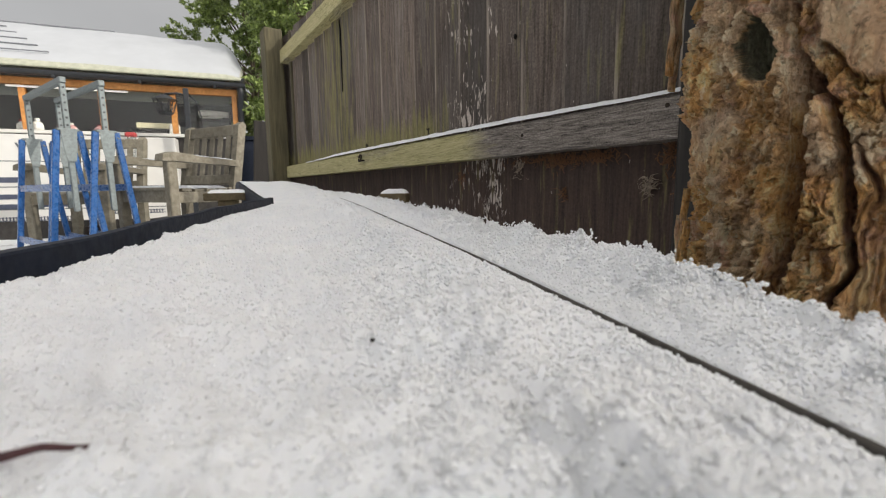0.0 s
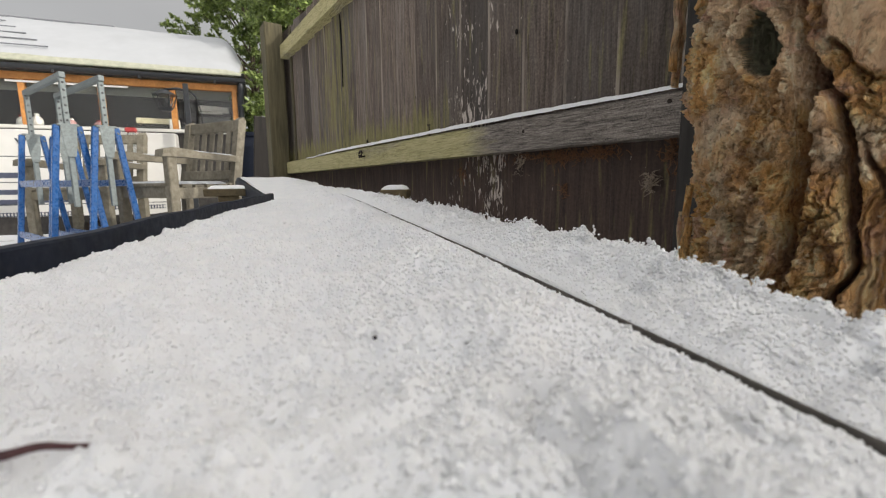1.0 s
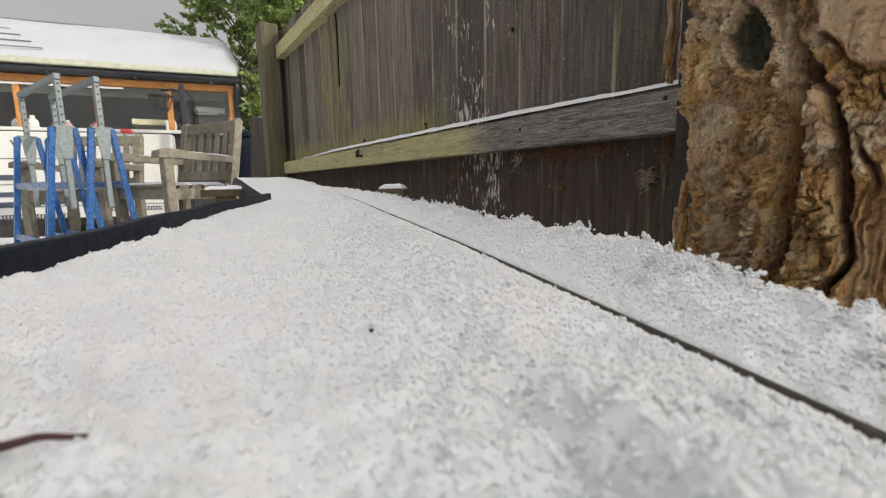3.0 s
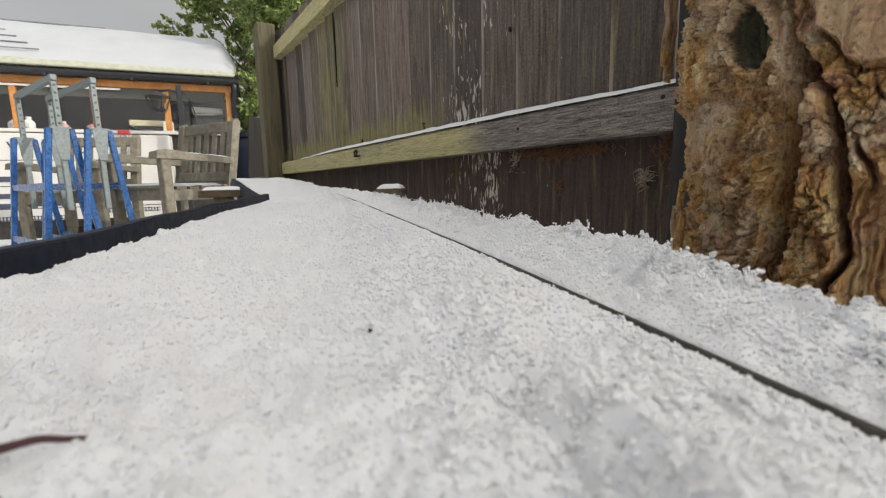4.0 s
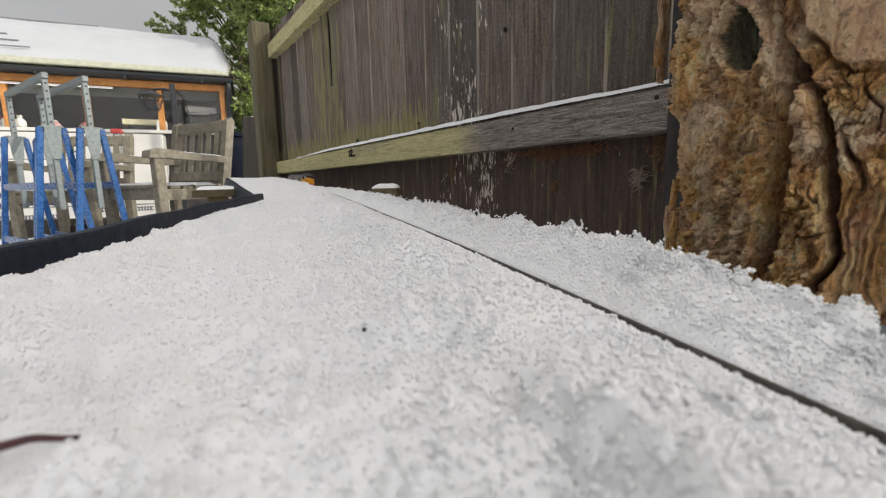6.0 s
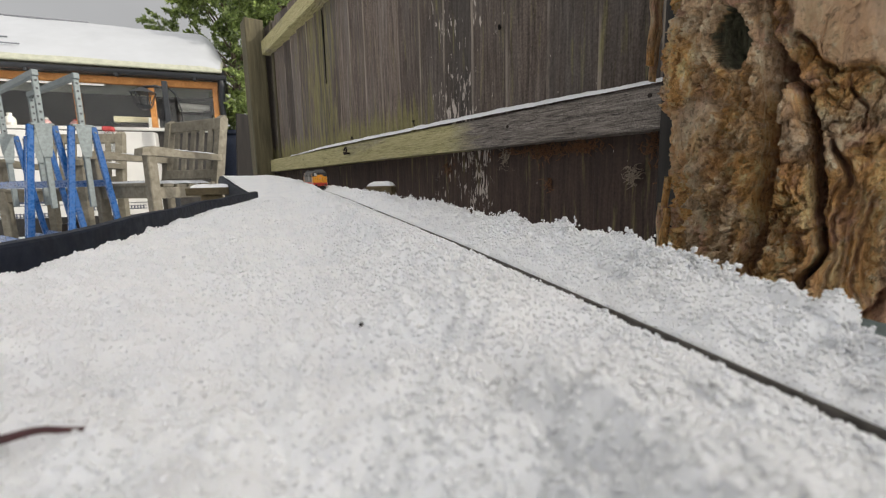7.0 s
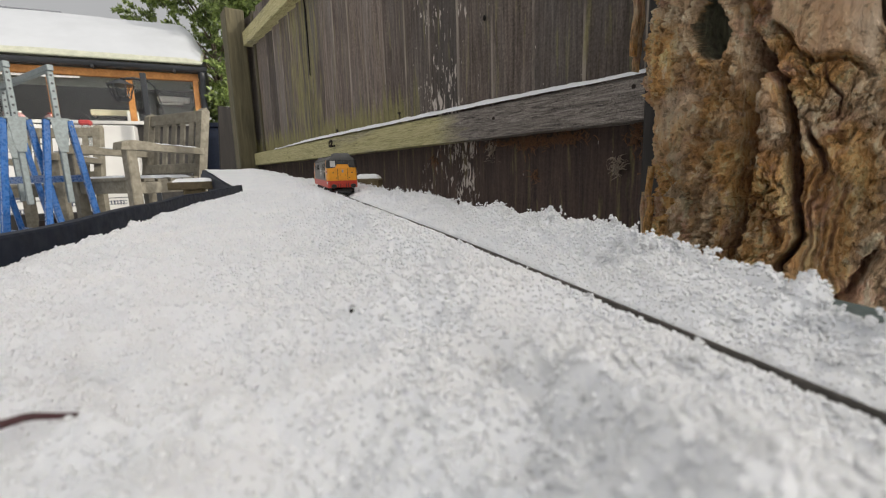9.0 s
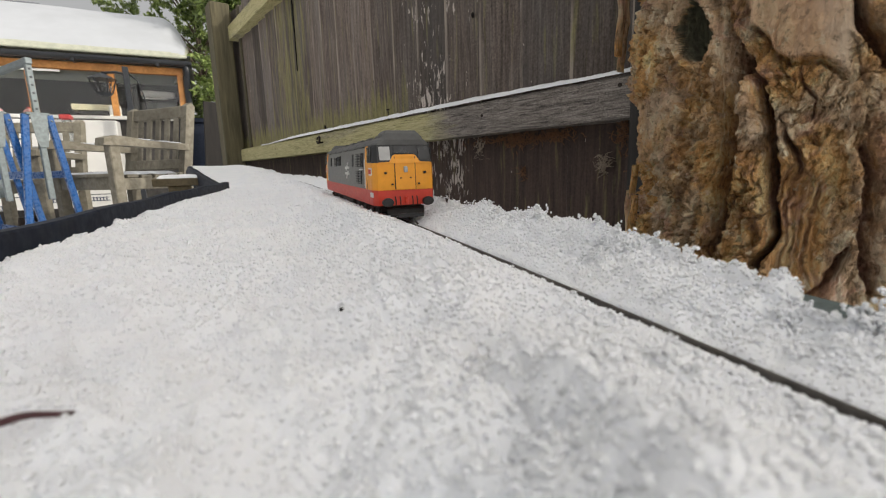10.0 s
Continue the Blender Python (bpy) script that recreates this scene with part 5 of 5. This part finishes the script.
# white printed cabinet under the windows
cabinet = thing("white_cabinet", SITE_SHED, "white clad garden cabinet with grey letters and dark printed bars", "cabinet")
part("body", boxm(2.9, 0.20, 1.0, (-0.66 - 1.45, -0.10, 0.53), 0.006), WHITE_PANEL, cabinet)
for z in (0.27, 0.50, 0.76):
    part("joint", boxm(2.9, 0.004, 0.008, (-0.66 - 1.45, -0.2005, z)), LETTER, cabinet)
for x, z0, sx, sz in ((-2.17, 0.57, 0.30, 0.055), (-2.19, 0.40, 0.34, 0.05), (-2.22, 0.30, 0.2, 0.05), (-1.30, 0.30, 0.38, 0.03), (-1.80, 0.30, 0.30, 0.02), (-1.16, 0.57, 0.12, 0.03)):
    part("printed_bar", boxm(sx, 0.004, sz, (x, -0.2015, z0)), PRINT, cabinet)
for x0, n, z in ((-2.28, 22, 0.155), (-1.38, 20, 0.205)):
    for r in (0, 1):
        part("printed_row", boxm(n * 0.028, 0.003, 0.006, (x0 + n * 0.014, -0.2015, z + r * 0.032)), PRINT, cabinet)
    for k in range(n):
        part("printed_tick", boxm(0.010, 0.004, 0.045, (x0 + 0.028 * k, -0.2017, z + 0.016)), PRINT, cabinet)
for ch, x in (("V", -2.03), ("E", -1.765), ("L", -1.695), ("D", -1.465)):
    cu = bpy.data.curves.new("letter", "FONT")
    cu.body, cu.size, cu.extrude = ch, 0.165, 0.002
    cu.materials.append(LETTER)
    lo = new("letter", cu)
    lo.parent = cabinet
    lo.matrix_basis = pose(x - 0.045, -0.203, 0.83, 90, 0, 0)

# red carrier with a bottle on the cabinet's edge
carrier = thing("bottle_carrier", SITE_SHED @ pose(-1.06, -0.26, 0.0), "glass demijohn with a red plastic carrier", "container")
part("red_collar", boxm(0.10, 0.09, 0.05, (0, 0, 1.045), 0.012), RED, carrier, "faded red plastic collar")
part("glass_body", rod(bmesh.new(), [(0, 0, 0.80), (0, 0, 0.83), (0, 0, 0.97), (0, 0, 1.02)], 0.062, 14, 0.6), GLASS, carrier, smooth=True)
part("stand", boxm(0.14, 0.12, 0.79, (0, 0, 0.395), 0.004), WHITE_PANEL, carrier)
part("handle", rod(bmesh.new(), [(0.04 * math.cos(a), 0, 1.06 + 0.07 * math.sin(a)) for a in np.linspace(0, math.pi, 12)], 0.004, 6), BLACK_PLASTIC, carrier, smooth=True)

# lantern on its post
lantern = thing("lantern_post", SITE_SHED @ pose(-0.485, -0.42, 0), "black lantern hanging from a tall dark post", "lamp")
part("post", boxm(0.05, 0.05, 1.53, (0, 0, 0.765), 0.004), BLACK_PLASTIC, lantern)
part("arm", rod(bmesh.new(), [(0, 0, 1.46), (-0.08, 0, 1.475), (-0.2, 0, 1.46)], 0.012, 8), BLACK_PLASTIC, lantern, smooth=True)
part("cable", rod(bmesh.new(), [(0.03, 0, 1.46), (0.09, -0.01, 1.40), (0.13, -0.01, 1.25), (0.14, 0.0, 1.0)], 0.006, 6), BLACK_PLASTIC, lantern, smooth=True)
bm = bmesh.new()
bmesh.ops.create_cone(bm, cap_ends=True, segments=6, radius1=0.135, radius2=0.03, depth=0.055, matrix=pose(-0.2, 0, 1.425))
part("hood", bm, BLACK_PLASTIC, lantern)
for k in range(6):
    a, b = math.pi / 3 * k, math.pi / 3 * (k + 1)
    part("glazing_bar", rod(bmesh.new(), [(-0.2 + 0.11 * math.cos(a), 0.11 * math.sin(a), 1.40), (-0.2 + 0.07 * math.cos(a), 0.07 * math.sin(a), 1.27)], 0.006, 6), BLACK_PLASTIC, lantern)
    part("glazing_bar", rod(bmesh.new(), [(-0.2 + 0.11 * math.cos(a), 0.11 * math.sin(a), 1.39), (-0.2 + 0.07 * math.cos(b), 0.07 * math.sin(b), 1.28)], 0.003, 6), BLACK_PLASTIC, lantern)
part("base", rod(bmesh.new(), [(-0.2, 0, 1.27), (-0.2, 0, 1.25), (-0.2, 0, 1.235)], 0.078, 6, 0.5), BLACK_PLASTIC, lantern)


# ---------- armchairs ----------
TEAK = wood("silver_grey_teak", (0.12, 0.105, 0.075), (0.30, 0.275, 0.215), (26, 26, 26), 1.0, 0.75, 0.35, 0.002, 0.15)


def armchair(m, label):
    """Local: x to the chair's left when seated, front at -y, on z = 0."""
    ob = thing("garden_armchair", m, label, "chair", "garden armchairs")
    w, d = 0.29, 0.235
    for sx in (-1, 1):
        part("front_leg", boxm(0.062, 0.062, 0.63, (sx * w, -d, 0.315), 0.006), TEAK, ob)
        bm = bmesh.new()
        prism(bm, [(d - 0.035, 0), (d + 0.03, 0), (d + 0.035, 0.42), (d + 0.125, 0.905), (d + 0.10, 0.93), (d + 0.06, 0.905), (d - 0.03, 0.42)], 0.058, pose(sx * w, 0, 0, 0, 0, 90))
        part("back_leg", bm, TEAK, ob)
        bm = bmesh.new()
        prism(bm, [(-d - 0.07, 0.612), (-d - 0.06, 0.655), (-d + 0.0, 0.672), (-d + 0.10, 0.665), (-0.02, 0.648), (d + 0.03, 0.640), (d + 0.03, 0.595), (-d + 0.05, 0.612)], 0.085, pose(sx * w, 0, 0, 0, 0, 90))
        part("armrest", bm, TEAK, ob)
        part("side_rail", boxm(0.035, 2 * d, 0.075, (sx * w, 0, 0.375), 0.004), TEAK, ob)
    part("front_rail", boxm(2 * w, 0.035, 0.085, (0, -d, 0.385), 0.004), TEAK, ob)
    part("back_rail", boxm(2 * w, 0.03, 0.07, (0, d, 0.50), 0.004, (-10, 0, 0)), TEAK, ob)
    part("top_rail", boxm(2 * w, 0.032, 0.085, (0, d + 0.082, 0.868), 0.006, (-10, 0, 0)), TEAK, ob)
    for k in range(5):
        part("back_slat", boxm(0.046, 0.016, 0.33, ((k - 2) * 0.095, d + 0.043, 0.68), 0.003, (-10, 0, 0)), TEAK, ob)
    for k in range(6):
        part("seat_slat", boxm(2 * w + 0.03, 0.072, 0.022, (0, -d + 0.005 + k * 0.090, 0.432 - 0.012 * math.sin(math.pi * k / 5)), 0.004), TEAK, ob)
    return ob


def seat_snow(m):
    ob = thing("seat_snow", m, "thin snow lying on the chair's seat and arms", "snow", kind="stuff")
    gx, gy = np.meshgrid(np.linspace(-0.29, 0.29, 40), np.linspace(-0.25, 0.22, 40), indexing="ij")
    e = np.minimum(np.minimum(gx + 0.29, 0.29 - gx), np.minimum(gy + 0.25, 0.22 - gy))
    h = 0.434 + 0.022 * sstep(0, 0.06, e + 0.03 * fbm(gx * 9, gy * 9, seed=2))
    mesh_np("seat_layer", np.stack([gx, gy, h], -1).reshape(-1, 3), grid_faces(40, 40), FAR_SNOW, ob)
    for sx in (-1, 1):
        gx, gy = np.meshgrid(np.linspace(-0.03, 0.03, 8), np.linspace(-0.13, 0.23, 40), indexing="ij")
        h = 0.6490 + 0.010 * np.cos(gx / 0.03 * 1.4) - 0.05 * gy + 0.003 * fbm(gx * 20, gy * 20, seed=3)
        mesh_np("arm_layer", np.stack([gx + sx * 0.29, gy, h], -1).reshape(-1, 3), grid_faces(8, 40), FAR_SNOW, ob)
    return ob


# near chair: its side arm lies across the view; second chair faces the line
C1 = ypose(-1.93, 3.27, GROUND + 0.022, -27)
armchair(C1, "weathered grey teak garden armchair with snow on its seat")
seat_snow(C1)
C2 = ypose(-3.0, 3.78, GROUND, 4)
armchair(C2, "weathered grey teak garden armchair behind the blue trestles")
seat_snow(C2)

# ---------- builder's trestles ----------
BLUE = plain("blue_enamel", (0.020, 0.090, 0.27), 0.28, 0, 0.25, 25)
ZINC = plain("galvanised_steel", (0.19, 0.22, 0.225), 0.55, 0.35, 0.2, 60)


def trestle(a, b, label):
    """An adjustable trestle with its top bar from a to b (right, ahead), the second one the nearer."""
    A, B = yd(*a, GROUND), yd(*b, GROUND)
    d = (B - A)
    L = d.length
    ang = math.degrees(math.atan2(d.y, d.x))
    ob = thing("trestle", pose(A.x, A.y, GROUND, 0, 0, ang), label, "trestle", "blue trestles")
    part("top_bar", boxm(L + 0.05, 0.034, 0.036, (L / 2, 0, 1.118), 0.004), ZINC, ob, "galvanised top bar")
    for x in (0.0, L):
        post = part("telescopic_post", boxm(0.030, 0.030, 0.78, (x, 0, 0.71), 0.003), ZINC, ob, "galvanised telescopic post")
        for k in range(6):
            for sx in (-1, 1):
                part("pin_hole", rod(bmesh.new(), [(x, sx * 0.0150, 0.85 + 0.045 * k), (x, sx * 0.0160, 0.85 + 0.045 * k)], 0.007, 10), BLACK_PLASTIC, post)
                part("pin_hole", rod(bmesh.new(), [(x + sx * 0.0150, 0, 0.85 + 0.045 * k), (x + sx * 0.0160, 0, 0.85 + 0.045 * k)], 0.007, 10), BLACK_PLASTIC, post)
        bm = bmesh.new()
        prism(bm, [(-0.040, 0.82), (0.040, 0.82), (0.032, 0.70), (0.020, 0.63), (-0.020, 0.63), (-0.032, 0.70)], 0.006, pose(x + 0.024, 0, 0, 0, 0, 90))
        part("head_plate", bm, ZINC, ob, "galvanised head plate")
        part("head_flange", boxm(0.05, 0.11, 0.014, (x, 0, 0.823), 0.003), ZINC, ob)
        part("locking_pin", rod(bmesh.new(), [(x, -0.05, 0.80), (x, 0.05, 0.80), (x + 0.02, 0.065, 0.78)], 0.005, 6), ZINC, ob)
        for sy in (-1, 1):
            part("leg", bar(bmesh.new(), (x, sy * 0.055, 0.82), (x, sy * 0.15, 0.0), 0.034, 0.030, 0.004, (1, 0, 0)), BLUE, ob)
    for sy in (-1, 1):
        for z, yy in ((0.47, 0.098), (0.11, 0.140)):
            part("side_rail", bar(bmesh.new(), (0.0, sy * yy, z), (L, sy * yy, z), 0.018, 0.045, 0.003), BLUE, ob)
    return ob


trestle((-2.99, 3.3), (-2.31, 2.8), "blue steel builder's trestle with galvanised top bar")
trestle((-2.87, 3.42), (-2.15, 2.9), "blue steel builder's trestle with galvanised top bar")

# ---------- low dark kerb and ironware behind the trestles ----------
planter = thing("low_planter", ypose(-3.75, 4.25, GROUND, 12), "low dark plank planter edge in the snow", "planter")
part("plank", boxm(1.8, 0.05, 0.17, (0, 0, 0.085), 0.006), DARK_TIMBER, planter)
part("plank", boxm(0.05, 0.5, 0.17, (0.87, 0.24, 0.085), 0.006), DARK_TIMBER, planter)
tap = thing("old_pump_head", ypose(-2.9, 3.62, GROUND, 0), "rusty green iron pump head behind the trestles", "ironware")
part("casing", rod(bmesh.new(), [(0, 0, 0.0), (0, 0, 0.1), (0, 0, 0.16)], 0.06, 12, 0.7), IRON, tap, smooth=True)
part("spout", rod(bmesh.new(), [(0, 0, 0.13), (0.08, -0.02, 0.15), (0.12, -0.03, 0.10)], 0.025, 10), IRON, tap, smooth=True)

# ---------- leaning boards and dark butt beyond the fence ----------
STACK = wood("old_brown_board", (0.010, 0.008, 0.007), (0.036, 0.030, 0.025), (50, 50, 4), 1.0, 0.8, 0.5, 0.002)
for lat, dep, lean, w, h, rz in ((-1.045, 2.72, 5, 0.10, 0.98, 15), (-1.05, 2.80, 9, 0.10, 1.02, 10), (-1.24, 3.05, 4, 0.16, 0.9, 30)):
    ob = thing("leaning_board", ypose(lat, dep, GROUND, rz) @ pose(0, 0, 0.0, 0, lean, 0), "old brown board leaning upright by the fence end", "board", "leaning boards")
    part("plank", boxm(w, 0.022, h, (0, 0, h / 2), 0.004), STACK, ob)
butt = thing("water_butt", ypose(-1.62, 3.95, GROUND), "dark blue-black plastic water butt by the shed", "water butt")
bm = bmesh.new()
prof = [(0.20, 0.0), (0.24, 0.25), (0.255, 0.5), (0.24, 0.75), (0.22, 0.86)]
rings = [[bm.verts.new((r * math.cos(a), r * math.sin(a), z)) for a in np.linspace(0, 2 * math.pi, 33)[:-1]] for r, z in prof]
for p, q in zip(rings, rings[1:]):
    for k in range(32):
        bm.faces.new((p[k], p[(k + 1) % 32], q[(k + 1) % 32], q[k]))
bm.faces.new(rings[0][::-1])
bm.faces.new(rings[-1])
part("barrel", bm, EDGING, butt, smooth=True)
part("lid", rod(bmesh.new(), [(0, 0, 0.85), (0, 0, 0.88)], 0.235, 32), EDGING, butt)


# ---------- evergreen behind the shed ----------
def leaf_material(name, dark, light):
    m = Mat(name, 0.4)
    isl = m.n.new("ShaderNodeNewGeometry").outputs["Random Per Island"]
    m.color(m.ramp(isl, (0.0, dark), (0.6, light), (1.0, tuple(v * 1.35 for v in light))))
    m.b.inputs["Subsurface Weight"].default_value = 0.0
    return m.m


LEAF = leaf_material("evergreen_leaf", (0.06, 0.10, 0.02), (0.20, 0.26, 0.07))
TWIG = plain("brown_twig", (0.10, 0.075, 0.05), 0.8, 0, 0.3, 80)


def evergreen(lat, dep, height, radius, seed, leaves, label, z0=0.2):
    r = np.random.RandomState(seed)
    ob = thing("evergreen_tree", ypose(lat, dep, GROUND), label, "tree")
    bm = bmesh.new()
    rod(bm, [(0, 0, 0), (0.03, 0.02, height * 0.3), (-0.04, 0.0, height * 0.6), (0.02, 0.03, height * 0.9)], 0.07, 10, 0.25)
    part("trunk", bm, TWIG, ob, smooth=True)
    tips = []
    for k in range(70):
        z = z0 + (height - z0) * r.uniform(0.05, 0.95)
        a = r.uniform(0, 2 * math.pi)
        reach = radius * (0.55 + 0.5 * r.uniform()) * (1 - 0.45 * (z / height) ** 2) * (0.75 + 0.25 * math.sin(3 * a + z * 2))
        p0 = np.array([0, 0, z * 0.75])
        p1 = np.array([math.cos(a) * reach * 0.5, math.sin(a) * reach * 0.5, z * 0.9 + 0.05])
        p2 = np.array([math.cos(a) * reach, math.sin(a) * reach, z + r.uniform(-0.1, 0.25)])
        part("limb", rod(bmesh.new(), [p0, p1, p2], 0.022, 6, 0.2), TWIG, ob, smooth=True)
        for _ in range(16):
            t = r.uniform(0.35, 1.0)
            base = (p1 + (p2 - p1) * (t - 0.35) / 0.65) if t > 0.35 else p1
            tips.append((base + r.normal(0, 0.10, 3), np.array([math.cos(a), math.sin(a), r.uniform(-0.2, 0.9)])))
    per = max(1, leaves // len(tips))
    V, Fc = [], []
    n = 0
    for base, d in tips:
        d = d + r.normal(0, 0.45, 3)
        d /= np.linalg.norm(d)
        length = r.uniform(0.16, 0.34)
        for k in range(per):
            t = r.uniform(0, 1)
            c = base + d * length * t
            ld = d * 0.7 + r.normal(0, 0.75, 3)
            ld /= np.linalg.norm(ld)
            sd = np.cross(ld, r.normal(0, 1, 3))
            sd /= np.linalg.norm(sd) + 1e-9
            L, W = r.uniform(0.045, 0.085), r.uniform(0.010, 0.018)
            up = np.cross(ld, sd) * L * 0.10
            V += [c, c + ld * L * 0.5 + sd * W + up, c + ld * L - up, c + ld * L * 0.5 - sd * W + up]
            Fc.append((n, n + 1, n + 2, n + 3))
            n += 4
    cr = mesh_np("crown", V, Fc, LEAF, ob, smooth=False)
    cr["label"] = "dense crown of narrow glossy green leaves"
    return ob


evergreen(-3.35, 8.3, 4.9, 2.15, 5, 80000, "bushy evergreen tree with narrow sunlit leaves behind the shed")
evergreen(-1.75, 6.25, 4.1, 1.0, 9, 46000, "bushy evergreen tree with narrow sunlit leaves beside the fence")

# ---------- small things on and by the board ----------
OFFCUT = wood("olive_brown_offcut", (0.06, 0.045, 0.022), (0.20, 0.155, 0.08), (60, 60, 60), 1.0, 0.75, 0.4, 0.001)


def snow_cap(ob, sx, sy, z, th):
    gx, gy = np.meshgrid(np.linspace(-sx / 2, sx / 2, 30), np.linspace(-sy / 2, sy / 2, 30), indexing="ij")
    e = np.minimum(np.minimum(gx + sx / 2, sx / 2 - gx), np.minimum(gy + sy / 2, sy / 2 - gy)) / (0.25 * min(sx, sy))
    h = z + th * np.sqrt(np.clip(e, 0, 1)) + th * 0.12 * fbm(gx * 300, gy * 300, seed=6)
    mesh_np("snow_cap", np.stack([gx, gy, h], -1).reshape(-1, 3), grid_faces(30, 30), SNOW, ob)["label"] = "cap of snow"


peg = thing("timber_peg", ypose(-0.084, 0.80, 0.0015, -8), "short timber peg beside the line capped with snow", "peg")
part("block", boxm(0.047, 0.040, 0.020, (0, 0, 0.011), 0.0015), OFFCUT, peg)
part("stake", boxm(0.030, 0.030, 0.42, (0, 0, -0.205), 0.0015), OFFCUT, peg)
snow_cap(peg, 0.044, 0.036, 0.0205, 0.008)
block = thing("timber_block", ypose(-0.565, 1.17, 0.006, 28), "brown timber block with a cushion of snow by the board", "block")
part("block", boxm(0.115, 0.07, 0.019, (0, 0, 0.009), 0.002), OFFCUT, block)
part("prop", boxm(0.05, 0.05, 0.43, (0, 0, -0.2155), 0.002), OFFCUT, block)
snow_cap(block, 0.095, 0.06, 0.018, 0.009)
twig = thing("twig", Matrix(), "dark purple-brown twig lying in the snow", "twig")
_p = [yd(-0.0595, 0.0403, 0.0030), yd(-0.0528, 0.0432, 0.0036), yd(-0.0485, 0.0437, 0.0033), yd(-0.0451, 0.0451, 0.0036), yd(-0.0422, 0.0459, 0.0031), yd(-0.0389, 0.0476, 0.0022)]
_q = catmull([tuple(p) for p in _p], 6)
part("stem", rod(bmesh.new(), [Vector(q) for q in _q], 0.0008, 8, 0.3), plain("dark_purple_bark", (0.06, 0.022, 0.024), 0.7, 0, 0.3, 600), twig, smooth=True)
seed_husk = thing("seed_husk", Matrix.Translation(yd(-0.0119, 0.0732, 0.0057)), "tiny dark seed husk on the snow", "seed")
bm = bmesh.new()
bmesh.ops.create_icosphere(bm, subdivisions=2, radius=1.0, matrix=Matrix.Diagonal((0.0005, 0.0004, 0.0004, 1)))
part("husk", bm, KNOT, seed_husk, smooth=True)


# ---------- what moves ----------
def loco_pose(s):
    """The locomotive with its front buffers s metres along the line."""
    centre = -0.0033
    out = []
    for back in (0.0475, 0.1795):
        p, _, _ = along(np.array(centre), np.array(s + back), np.array(0.0010))
        out.append(Vector([float(v) for v in p]))
    a, b = out
    d = (a - b).normalized()
    x = d
    y = Vector((0, 0, 1)).cross(x).normalized()
    z = x.cross(y)
    m = Matrix((x, y, z)).transposed().to_4x4()
    m.translation = a + d * 0.0475
    return m


def way(t):
    """Where the front of the locomotive is along the line at t seconds: it starts gently, then runs steadily."""
    if t >= 4.0:
        return S_END + SPEED * (10.0 - t)
    return S_END + SPEED * 6.0 + SPEED * (4.0 - t) * (0.15 + 0.85 * (t / 4.0)) * 0.55 + SPEED * 0.12 * (4.0 - t)


SPEED = 0.310
S_END = 0.243


def motions():
    walk(loco, [(k * 0.25, loco_pose(way(k * 0.25))) for k in range(41)])


motions()
